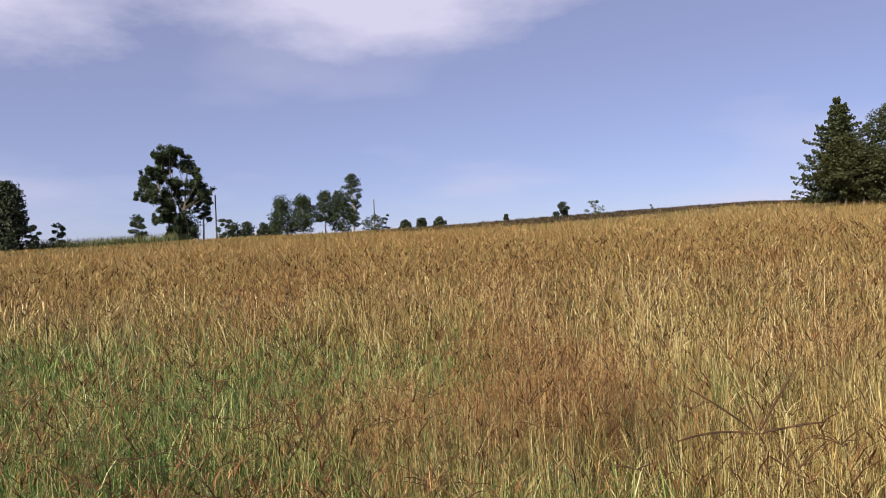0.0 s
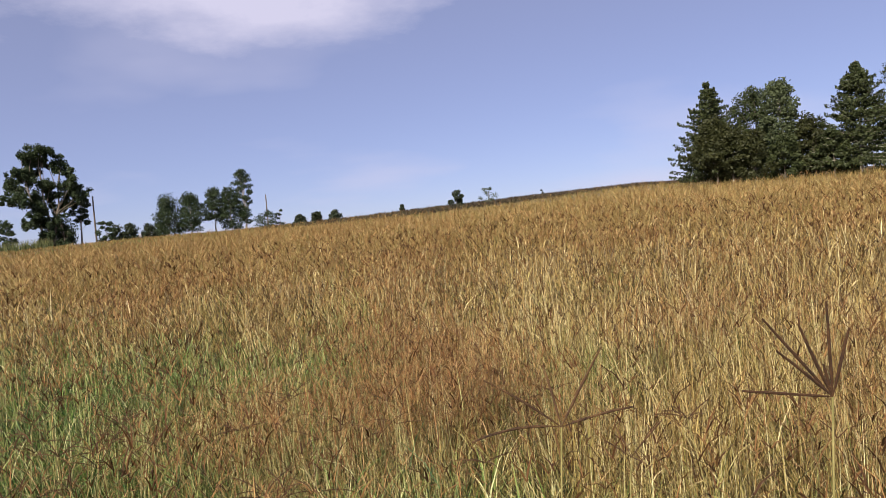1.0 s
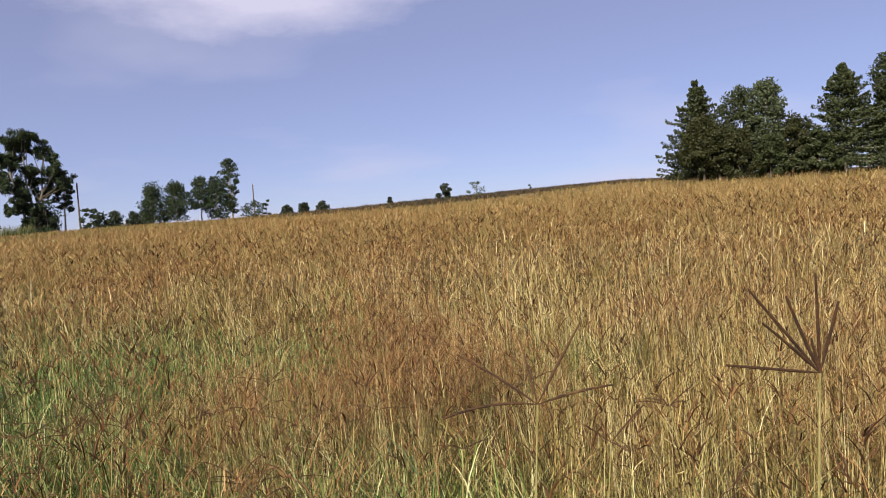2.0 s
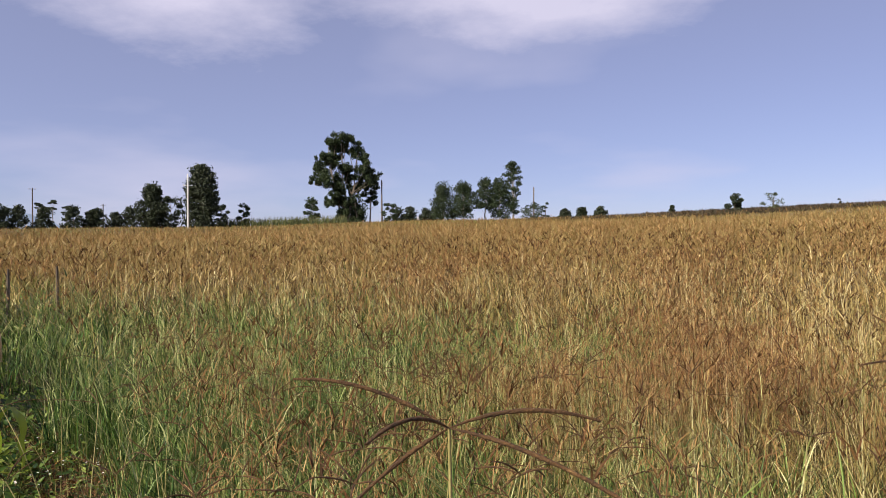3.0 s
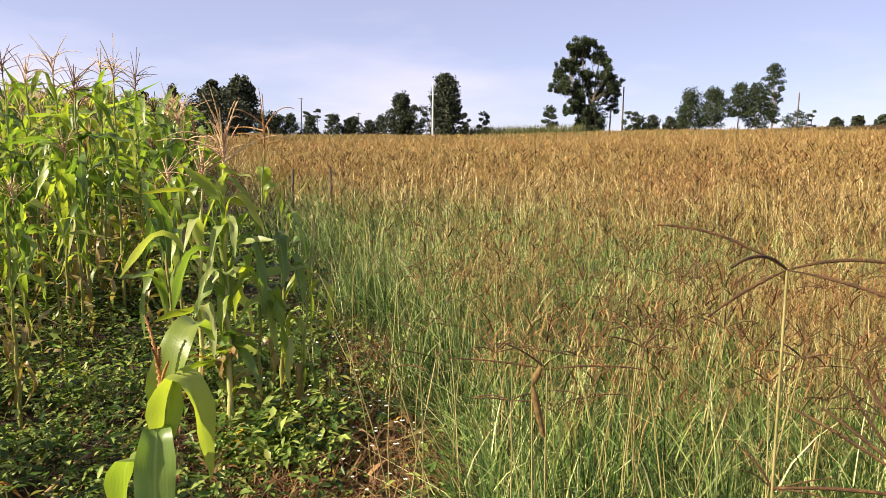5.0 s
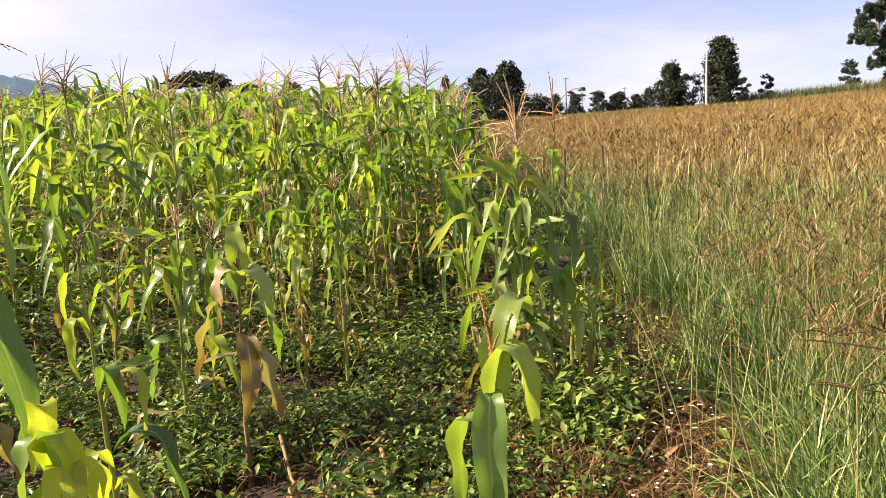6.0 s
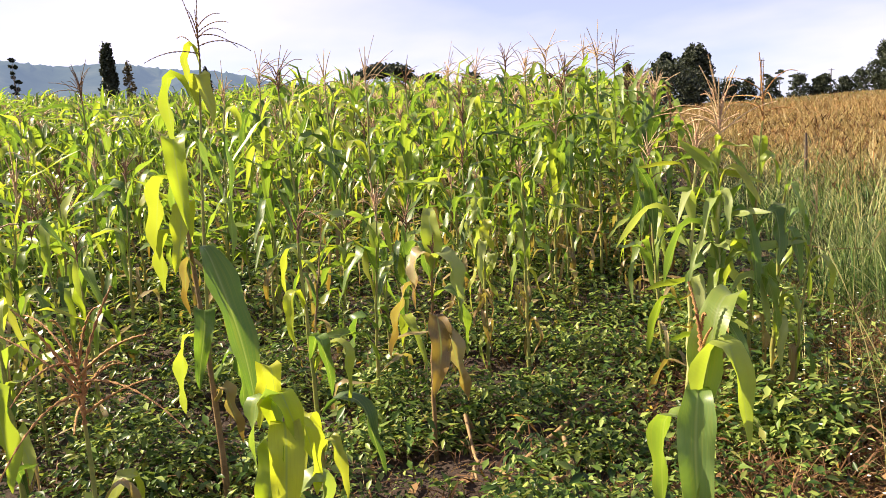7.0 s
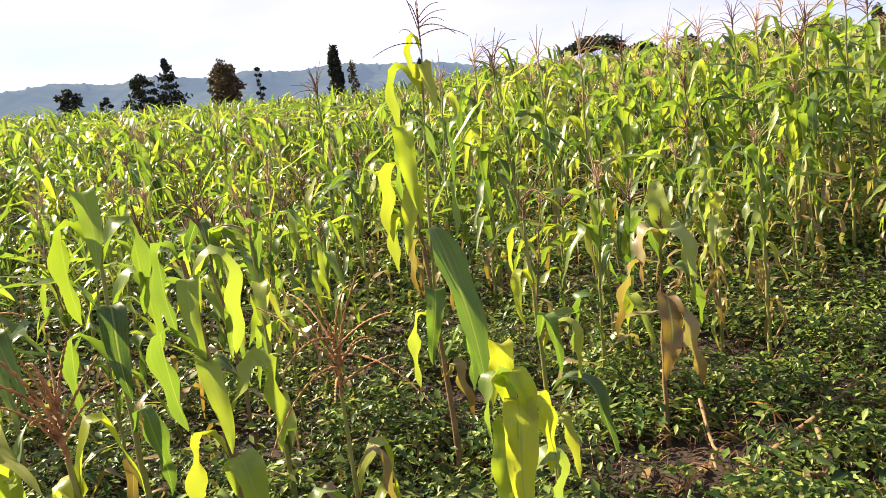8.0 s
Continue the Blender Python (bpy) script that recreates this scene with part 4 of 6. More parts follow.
fence_post("short dark wooden stake standing in the grass", -9.05, 9.1, 0.98, 1)
fence_post("short dark wooden stake standing in the grass", -8.55, 9.6, 1.0, 2)
for az, d, s in ((29.75, 126, 3), (27.95, 131, 4), (29.0, 131, 5)):
    x, y, _ = on_ground(az, d)
    fence_post("pale thin post on the far field edge", x, y, 2.0, s)


def house(az, dist, w, h, seed, roof_mat):
    x, y, z = on_ground(az, dist)
    root = thing("farmhouse", "small farmhouse with a grey sheet-metal roof among trees", "house", place=Matrix.Translation((x, y, z)) @ pose(0, 0, 0, 0, 0, az + 8))
    a, d = w / 2, w * 0.32
    wall = np.array([(-a, -d, -0.3), (a, -d, -0.3), (a, d, -0.3), (-a, d, -0.3), (-a, -d, h), (a, -d, h), (a, d, h), (-a, d, h), (-a, 0, h + d * 0.55), (a, 0, h + d * 0.55)])
    part("wall", np_mesh("wall", wall, [np.array([(0, 1, 5, 4), (2, 3, 7, 6)]), np.array([(1, 2, 6), (1, 6, 5), (3, 0, 4), (3, 4, 7), (5, 6, 9), (7, 4, 8)])], None, [PLASTER]), root)
    o = 0.35
    for name, s in (("roof", -1), ("roof", 1)):
        e = np.array([(-a - o, s * (d + o), h - 0.18), (a + o, s * (d + o), h - 0.18), (a + o, 0, h + d * 0.55 + 0.06), (-a - o, 0, h + d * 0.55 + 0.06)])
        e = np.concatenate([e, e - [0, 0, 0.05]])
        f = np.array([(0, 1, 2, 3), (7, 6, 5, 4), (0, 4, 5, 1), (1, 5, 6, 2), (2, 6, 7, 3), (3, 7, 4, 0)])
        part(name, np_mesh(name, e, [f if s < 0 else f[:, ::-1]], None, [roof_mat]), root)
    win = np.array([(-a * 0.5, -d - 0.03, h * 0.4), (-a * 0.2, -d - 0.03, h * 0.4), (-a * 0.2, -d - 0.03, h * 0.8), (-a * 0.5, -d - 0.03, h * 0.8)])
    win = np.concatenate([win, win + [0, 0.02, 0]])
    part("window", np_mesh("window", win, [np.array([(0, 1, 2, 3), (7, 6, 5, 4), (0, 4, 5, 1), (1, 5, 6, 2), (2, 6, 7, 3), (3, 7, 4, 0)])], None, [POLE_WOOD]), root)


house(14.1, 176, 4.2, 1.0, 1, ROOF)

# ---------------------------------------------------------------- the ripe grass
CLEAR = [(0.0, 0.0), (0.2, 0.17), (-0.02, -0.2), (-0.1, -0.35), (-0.2, -0.5)]     # where one stands


def keep_clear(x, y, r):
    ok = np.ones(len(x), bool)
    for cx, cy in CLEAR:
        ok &= np.hypot(x - cx, y - cy) > r
    return ok


def strips(base, height, width, lean, lean_az, face_az, fresh, steps, power=1.8):
    """Blades: tapering strips that bend over, as many verts a blade as 2 * steps + 1."""
    n = len(base)
    t = np.linspace(0, 1, steps + 1)
    lx, ly = -np.sin(lean_az), np.cos(lean_az)
    off = lean[:, None] * t[None] ** power
    cx = base[:, 0:1] + lx[:, None] * off
    cy = base[:, 1:2] + ly[:, None] * off
    cz = base[:, 2:3] + height[:, None] * (t[None] - 0.28 * (lean / np.maximum(height, 0.01))[:, None] ** 2 * t[None] ** 3)
    wd = width[:, None] * 0.5 * (1 - t[None] ** 1.6) * (0.75 + 0.25 * np.minimum(1, 3 * t[None]))
    fx, fy = np.cos(face_az)[:, None], np.sin(face_az)[:, None]
    left = np.stack([cx - fx * wd, cy - fy * wd, cz], -1)[:, :-1]
    right = np.stack([cx + fx * wd, cy + fy * wd, cz], -1)[:, :-1]
    tip = np.stack([cx, cy, cz], -1)[:, -1:]
    v = np.concatenate([left, right, tip], 1)
    m = 2 * steps + 1
    at = np.arange(n)[:, None] * m
    quads = [np.stack([at[:, 0] + k, at[:, 0] + steps + k, at[:, 0] + steps + k + 1, at[:, 0] + k + 1], 1) for k in range(steps - 1)]
    tris = np.stack([at[:, 0] + steps - 1, at[:, 0] + 2 * steps - 1, at[:, 0] + 2 * steps], 1)
    u = np.empty((n, m, 2))
    u[:, :, 0] = fresh[:, None]
    u[:, :steps, 1] = u[:, steps:2 * steps, 1] = t[None, :-1]
    u[:, -1, 1] = 1
    return v.reshape(-1, 3), (np.concatenate(quads) if quads else np.zeros((0, 4), int)), tris, u.reshape(-1, 2)


def patchy(x, y, scale, seed):
    g = np.random.default_rng(seed)
    out = np.zeros(len(x))
    for k in range(7):
        a, f = g.uniform(0, 6.283), g.uniform(0.5, 1.6) / scale
        out += np.sin((x * math.cos(a) + y * math.sin(a)) * f * 6.283 + g.uniform(0, 6.283))
    return out / 7 * 1.6


def rust(x, y):
    """Where the brown-headed grass stands thick: drifts of a few metres."""
    az = np.degrees(np.arctan2(-x, y))
    r = np.hypot(x, y)
    return smoothstep(r, 2.7, 3.9) * (0.75 * patchy(x, y, 2.2, 14) - 0.35 * smoothstep(az, 2, 14) + 0.75 * np.exp(-((az - 12) / 7) ** 2 - ((r - 3.9) / 0.6) ** 2)
            + 0.55 * np.exp(-((az + 9) / 8) ** 2 - ((r - 4.5) / 0.7) ** 2) + 0.6 * np.exp(-((az - 24) / 6) ** 2 - ((r - 7.5) / 1.5) ** 2))


def freshness(x, y, g):
    """How green the grass stands: green drifts near by and along the plot, ripe further out and to the north-east."""
    az = np.degrees(np.arctan2(-x, y))
    r = np.hypot(x, y)
    f = 0.18 + 0.10 * smoothstep(8.5 - r, 0, 4) * smoothstep(az, -22, 6) + 0.55 * patchy(x, y, 2.6, 5) + 0.2 * patchy(x, y, 0.9, 6)
    f = f + 0.85 * np.exp(-((az - 30) / 15) ** 2) * smoothstep(19 - r, 0, 14)
    f = f + 0.95 * np.exp(-((az - 12) / 8) ** 2 - ((r - 6.6) / 1.6) ** 2) + 1.0 * np.exp(-((az + 2) / 6) ** 2 - ((r - 7.0) / 1.4) ** 2) - 0.25 * np.clip(rust(x, y), 0, 1) + 0.30 * smoothstep(az, 2, 14) * smoothstep(12 - r, 0, 5)
    f = f + 0.75 * np.exp(-((r - 2.5) / 1.0) ** 2)
    f = f + 0.9 * np.exp(-((az - 45) / 6) ** 2) * smoothstep(24 - r, 0, 12)
    f = f - 0.45 * smoothstep(r, 5, 20) - 0.25 * smoothstep(-az, 4, 26) + 0.55 * smoothstep(r, 60, 105)
    return np.clip(f + g.normal(0, 0.22, len(x)), 0, 1)


def scatter(g, n, r0, r1, az0, az1, fall):
    """Places at random, thinning out with distance as r ** -fall."""
    k = 2 - fall
    u = g.uniform(0, 1, n)
    r = (r0 ** k + u * (r1 ** k - r0 ** k)) ** (1 / k) if abs(k) > 1e-6 else r0 * (r1 / r0) ** u
    return polar(g.uniform(az0, az1, n), r) + (r,)


def grass(n, r0, r1, fall, steps, wide, seed, az0=-62, az1=52, upto=999.0):
    g = np.random.default_rng(seed)
    tuft = 14
    tx, ty, tr = scatter(g, n // tuft, r0, r1, az0, az1, fall)
    wander = 0.045 * np.maximum(1, np.repeat(tr, tuft) / 4)
    x = np.repeat(tx, tuft) + g.normal(0, 1, len(tx) * tuft) * wander
    y = np.repeat(ty, tuft) + g.normal(0, 1, len(ty) * tuft) * wander
    r, n = np.hypot(x, y), len(x)
    own = np.repeat(g.normal(0, 1, len(tx)), tuft)
    ok = (in_maize(x, y) < g.uniform(0.2, 0.8, n)) & keep_clear(x, y, 1.0) & ((r < upto + 2 * np.sin(x * 0.21)) | (x / np.maximum(y, 0.1) < -0.02))
    thin = patchy(x, y, 1.1, 8) > g.uniform(-1.6, 0.2, n)
    ok &= (thin & (patchy(x, y, 0.38, 10) > g.uniform(-0.5, 0.6, n))) | (r > 20)
    x, y, r, own = x[ok], y[ok], r[ok], own[ok]
    n = len(x)
    f = np.clip(freshness(x, y, g) + 0.12 * own, 0, 1)
    f = np.clip(f * (1 + 0.5 * smoothstep(f, 0.45, 0.7)), 0, 1.25)
    tall = 0.70 + 0.12 * patchy(x, y, 3.1, 9) + 0.09 * own + g.normal(0, 0.12, n)
    tall *= np.where(f > 0.6, 0.85, 1.0) * smoothstep(np.hypot(x, y), 0.4, 2.2) ** 0.3
    tall = np.clip(tall, 0.2, 1.15)
    base = np.stack([x, y, lie(x, y) - 0.02], 1)
    w = wide * np.maximum(1, r / 4.5) * g.uniform(0.5, 1.5, n) * np.where(f > 0.5, 1.2, 0.9)
    lean = np.abs(g.normal(0.20, 0.26, n)) * np.where(f > 0.5, 1.3, 1.0) + 0.42 * smoothstep(r, 6, 14) * np.abs(g.normal(0, 1, n))
    tall = tall * (1 - 0.35 * smoothstep(r, 60, 110))
    wind = g.normal(2.2, 1.7, n) + patchy(x, y, 1.3, 41)
    return strips(base, tall, w, lean, wind, g.uniform(0, 6.283, n), f, steps)


def lay(name, label, pieces, mat, category):
    vs, qs, ts, us, at = [], [], [], [], 0
    for v, q, t, u in pieces:
        vs.append(v), qs.append(q + at), ts.append(t + at), us.append(u)
        at += len(v)
    mesh = np_mesh(name, np.concatenate(vs), [np.concatenate(qs), np.concatenate(ts)], np.concatenate(us), [mat])
    return tagged(new(name, mesh), label, category, kind="stuff")


def tangle(n, r0, r1, fall, wide, seed, az0=-60, az1=52):
    """The upper leaves of the grass: short arching blades at all angles in the canopy."""
    g = np.random.default_rng(seed)
    x, y, r = scatter(g, n, r0, r1, az0, az1, fall)
    ok = (in_maize(x, y) < g.uniform(0.2, 0.8, n)) & keep_clear(x, y, 1.05) & (patchy(x, y, 0.45, 44) > g.uniform(-1.0, 1.0, n))
    x, y, r = x[ok], y[ok], r[ok]
    n = len(x)
    f = freshness(x, y, g)
    base = np.stack([x, y, lie(x, y) + np.clip(0.36 + 0.12 * patchy(x, y, 3.1, 9) + g.normal(0, 0.13, n), 0.03, 0.8)], 1)
    k = np.maximum(1, r / 12)
    w = wide * np.maximum(1, r / 4.5) * g.uniform(0.5, 1.5, n)
    return strips(base, g.uniform(0.04, 0.3, n) * k ** 0.3, w, g.uniform(0.06, 0.32, n) * k ** 0.3, g.uniform(0, 6.283, n), g.uniform(0, 6.283, n), f, 3, 1.4)


lay("cut_grass", "short trodden grass where one stands",
    [strips(np.stack([bx, by, lie(bx, by)], 1), gg.uniform(0.03, 0.16, len(bx)), np.full(len(bx), 0.006), gg.uniform(0.02, 0.1, len(bx)), gg.uniform(0, 6.3, len(bx)), gg.uniform(0, 6.3, len(bx)), gg.uniform(0.1, 0.8, len(bx)), 2)
     for gg in [np.random.default_rng(91)] for bx, by, _ in [scatter(gg, 16000, 0.15, 7, 0, 360, 0.9)]], GRASS, "grass")
lay("grass", "tall ripe grass, straw-coloured over green, filling the field",
    [grass(80000, 1.5, 6, 0.7, 3, 0.0060, 21), grass(66000, 6, 14, 1.1, 2, 0.0052, 22, -58, 50), tangle(50000, 1.6, 7, 0.8, 0.0046, 26), tangle(44000, 7, 20, 1.1, 0.0052, 27), grass(40000, 14, 45, 1.35, 2, 0.0038, 25, -54, 52)], GRASS, "grass")
lay("grass_sward", "even ripe grass further up the slope",
    [tangle(30000, 20, 60, 1.3, 0.0055, 28), grass(70000, 14, 45, 1.35, 2, 0.005, 23, -54, 52), grass(100000, 45, 132, 1.2, 1, 0.005, 24, -54, 52, 104)], GRASS_FAR, "grass")


lay("far_grass", "brown seeding grass thinning towards the crest", [grass(60000, 40, 132, 1.2, 1, 0.0040, 29, -6, 52)], SEED_FAR, "grass")
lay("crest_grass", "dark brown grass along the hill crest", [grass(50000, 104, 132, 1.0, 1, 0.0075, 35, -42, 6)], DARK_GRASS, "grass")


def straws(n, r0, r1, seed, az0, az1):
    """Stiff pale stems that stand out of the softer blades."""
    g = np.random.default_rng(seed)
    x, y, r = scatter(g, n, r0, r1, az0, az1, 0.9)
    ok = (in_maize(x, y) < 0.2) & keep_clear(x, y, 1.2) & (patchy(x, y, 0.7, 61) > g.uniform(-0.7, 0.9, n)) & (freshness(x, y, g) < g.uniform(0.1, 1.0, n))
    x, y, r = x[ok], y[ok], r[ok]
    n = len(x)
    base = np.stack([x, y, lie(x, y)], 1)
    return strips(base, np.clip(g.normal(0.82, 0.14, n), 0.3, 1.1), 0.0064 * np.maximum(1, r / 5.5) * g.uniform(0.4, 1.3, n), np.abs(g.normal(0.10, 0.17, n)),
                  g.uniform(0, 6.3, n), g.uniform(0, 6.3, n), 0.8 * freshness(x, y, g), 2, 1.5)


lay("dry_grass", "stiff pale straw stems standing among the grass", [straws(15000, 1.6, 8, 66, -60, 42), straws(6500, 1.9, 4.2, 68, -10, 34), straws(5000, 7, 16, 67, -55, 42), straws(14000, 3.2, 9, 69, 13, 45)], STRAW, "grass")


def seed_heads(n, r0, r1, fall, seed, fingers, steps, wide):
    """Digitate heads: a few brown fingers spreading from the top of each stem."""
    g = np.random.default_rng(seed)
    x, y, r = scatter(g, n, r0, r1, -60, 50, fall)
    red = np.where(r < 9, rust(x, y), patchy(x, y, 3.4, 14))
    red = red - 0.55 * smoothstep(np.degrees(np.arctan2(-x, y)), 12, 30) * smoothstep(r, 5, 9) * smoothstep(60 - r, 0, 30)
    ok = (in_maize(x, y) < 0.3) & keep_clear(x, y, 1.5) & (freshness(x, y, g) < g.uniform(0.4, 1.3, n)) & (red - 0.32 * smoothstep(x / np.maximum(y, 0.1), 0.03, 0.35) > g.uniform(-0.35, 0.55, n))
    x, y, r = x[ok], y[ok], r[ok]
    n = len(x)
    z = lie(x, y) + np.clip(0.78 + g.normal(0, 0.10, n), 0.45, 1.08)
    k = fingers
    base = np.repeat(np.stack([x, y, z], 1), k, 0)
    az = np.repeat(g.uniform(0, 6.283, n), k) + np.tile(np.arange(k) * 6.283 / k, n) + g.normal(0, 0.5, n * k)
    size = np.repeat(g.uniform(0.07, 0.15, n), k) * g.uniform(0.7, 1.2, n * k)
    up = size * g.uniform(0.02, 0.8, n * k)
    w = wide * np.maximum(1, np.repeat(r, k) / 4.0) * g.uniform(0.7, 1.3, n * k)
    size = size * np.maximum(1, np.repeat(r, k) / 14)
    up = up * np.maximum(1, np.repeat(r, k) / 20)
    out = strips(base, up, w, size * g.uniform(0.5, 1.1, n * k), az, az, g.uniform(0, 0.35, n * k), steps, 1.2)
    return out


lay("grass_heads", "reddish-brown fingered seed heads over the grass", [
    seed_heads(40000, 1.9, 7, 0.8, 31, 5, 2, 0.0034), seed_heads(22000, 7, 18, 1.0, 32, 4, 2, 0.0040)], SEED, "grass")
lay("far_grass_heads", "soft brown haze of seed heads up the slope", [
    seed_heads(26000, 18, 50, 1.35, 33, 3, 1, 0.0036), seed_heads(9000, 50, 100, 1.2, 34, 2, 1, 0.004)], SEED_FAR, "grass")


def arching_spikes(n, r0, r1, fall, seed, wide):
    """Dark slender spikes that bow over the canopy, two or three to a stem."""
    g = np.random.default_rng(seed)
    x, y, r = scatter(g, n, r0, r1, -60, 46, fall)
    ok = (in_maize(x, y) < 0.2) & keep_clear(x, y, 1.3) & (patchy(x, y, 2.0, 15) - 0.45 * smoothstep(np.degrees(np.arctan2(-x, y)), 12, 30) * smoothstep(r, 5, 9) > g.uniform(-1.0, 0.6, n))
    x, y, r = x[ok], y[ok], r[ok]
    n, k = len(x), 3
    base = np.repeat(np.stack([x, y, lie(x, y) + np.clip(0.84 + g.normal(0, 0.09, n), 0.55, 1.1)], 1), k, 0)
    n *= k
    long = g.uniform(0.07, 0.17, n) * np.maximum(1, np.repeat(r, k) / 12)
    return strips(base, long * g.uniform(0.15, 0.95, n), wide * np.maximum(1, np.repeat(r, k) / 4) * g.uniform(0.7, 1.2, n), long * g.uniform(0.5, 1.0, n),
                  g.uniform(0, 6.283, n), g.uniform(0, 6.283, n), g.uniform(0, 0.2, n), 3, 1.5)


lay("grass_spikes", "dark brown spikes arching over the ripe grass", [arching_spikes(3600, 1.9, 6, 0.9, 36, 0.0070), arching_spikes(7000, 6, 24, 1.2, 37, 0.0058)], DARK_SPIKE, "grass")
lay("grass_wisps", "light brown bowed seed wisps over the ripe grass", [arching_spikes(9000, 7, 34, 1.2, 38, 0.0050)], SEED_FAR, "grass")


def flower_stem(x, y, h, label, fingers, seed, lean=0.12, turn=0.0, size=0.13, thick=0.0012, mat=None):
    """A single tall stem with its fingered head, near the eye."""
    g = np.random.default_rng(seed)
    z = float(lie(x, y))
    root = thing("grass_flower_stem", label, "grass stem", "tall grass stems", Matrix.Translation((x, y, z)) @ pose(0, 0, 0, 0, 0, turn))
    t = np.linspace(0, 1, 9)
    stem = np.stack([lean * t ** 2.2, 0.02 * np.sin(4 * t), h * t], 1)
    v, q, u = tube(stem, np.linspace(0.0026, 0.0014, 9), 5)
    part("stem", np_mesh("stem", v, [q], None, [STEM], smooth=True), root)
    for k, (az, rise, length, droop) in enumerate(fingers):
        a = radians(az)
        s = np.linspace(0, 1, 9)
        d = np.stack([np.cos(a) * np.cos(radians(rise)) * s, np.sin(a) * np.cos(radians(rise)) * s, np.sin(radians(rise)) * s - droop * s ** 2], 1) * length
        rad = thick * (0.45 + 1.1 * np.minimum(1, s * 4) * (1 - 0.55 * s ** 3)) * g.uniform(0.9, 1.1, 9)
        v, q, u = tube(stem[-1] + d, rad, 6)
        part("finger", np_mesh("finger", v, [q], None, [mat or SPIKE], smooth=True), root)
    return root


def spread(n, seed, size):
    g = np.random.default_rng(seed)
    return [(k * 360 / n + g.uniform(-25, 25), g.uniform(8, 55), size * g.uniform(0.75, 1.15), g.uniform(0.05, 0.45)) for k in range(n)]


TALL = "tall grass stem with brown finger-like seed spikes"
flower_stem(-0.14, 0.49, 1.386, TALL, [(190, 34, 0.15, 0.3), (15, 22, 0.13, 0.35), (-25, 0, 0.16, 0.2), (250, 30, 0.12, 0.4), (205, -25, 0.08, 0.2)], 5, 0.0)
flower_stem(-0.02, 0.56, 1.17, TALL, [(175, 30, 0.13, 0.1), (130, 60, 0.12, 0.0), (60, 70, 0.13, 0.0), (200, 55, 0.12, 0.0), (350, 40, 0.12, 0.1)], 6, 0.0)
GOLD = solid("golden_husk", [(0.3, (0.08, 0.045, 0.012)), (0.6, (0.19, 0.115, 0.032)), (0.8, (0.30, 0.20, 0.07))], 90, 0.7, 0.4)
flower_stem(-0.52, 0.74, 1.13, "grass stem with a single thick drooping golden-brown head", [(35, -76, 0.085, 0.05), (60, 62, 0.035, 0.1)], 7, 0.0, thick=0.0038, mat=GOLD)
flower_stem(-0.53, 0.80, 1.14, TALL, [(205, 10, 0.17, 0.1), (25, 12, 0.16, 0.16), (240, 42, 0.12, 0.2)], 10, 0.01, thick=0.0011)
flower_stem(0.42, 1.10, 1.35, TALL, [(165, 40, 0.13, 0.1), (20, 52, 0.13, 0.05), (5, 12, 0.11, 0.1), (185, 14, 0.13, 0.25), (95, 60, 0.1, 0.1)], 1, 0.05)
flower_stem(0.70, 0.905, 1.40, TALL, [(0, 89, 0.108, 0.0), (0, 70, 0.080, 0.0), (180, 66, 0.085, -0.1), (172, 53, 0.119, 0.0), (185, 44, 0.094, 0.05), (178, 10, 0.108, 0.0), (150, 80, 0.038, 0.0)], 2, 0.03, thick=0.0012, mat=SPIKE_DARK)
flower_stem(0.00, 0.74, 1.08, TALL, [(150, 55, 0.20, 0.1), (165, 36, 0.17, 0.1), (60, 76, 0.16, 0.0), (15, 50, 0.17, 0.1), (200, 8, 0.19, 0.15)], 8, 0.02, thick=0.0016)
flower_stem(0.09, 0.95, 1.06, TALL, [(140, 60, 0.17, 0.1), (170, 30, 0.19, 0.2), (20, 62, 0.16, 0.1), (5, 20, 0.15, 0.2)], 9, 0.02, thick=0.0014)
SCATTERED = np.random.default_rng(83)
for k in range(84):
    az, r = SCATTERED.uniform(-8, 43), SCATTERED.uniform(1.3, 5.2)
    x, y = polar(az, r)
    flower_stem(float(x), float(y), SCATTERED.uniform(0.82, 1.02), "thin grass stem with slender spreading brown spikes", spread(3 + k % 4, 140 + k, 0.15), 160 + k, SCATTERED.uniform(0.05, 0.3), SCATTERED.uniform(0, 360), thick=0.0011)
for k, (az, r, h) in enumerate(((-24, 1.75, 1.12), (-14, 2.1, 0.98), (-31, 2.3, 1.05), (-3, 1.9, 1.0), (8, 2.05, 0.98), (15, 1.7, 1.05), (22, 1.45, 1.08), (26, 2.2, 1.05),
                                (31, 1.6, 1.0), (12, 1.35, 1.1), (35, 2.6, 0.9), (4, 2.7, 1.0), (-8, 2.9, 1.02), (-18, 3.0, 1.0), (19, 2.9, 1.0), (28, 3.2, 0.95), (33, 1.25, 0.95), (18, 1.2, 1.12), (7, 1.5, 0.98), (24, 1.9, 1.0))):
    x, y = polar(az, r)
    flower_stem(float(x), float(y), h, TALL, spread(4 + k % 3, 40 + k, 0.10), 60 + k, 0.05 + 0.02 * (k % 5), k * 77)

# ---------------------------------------------------------------- maize


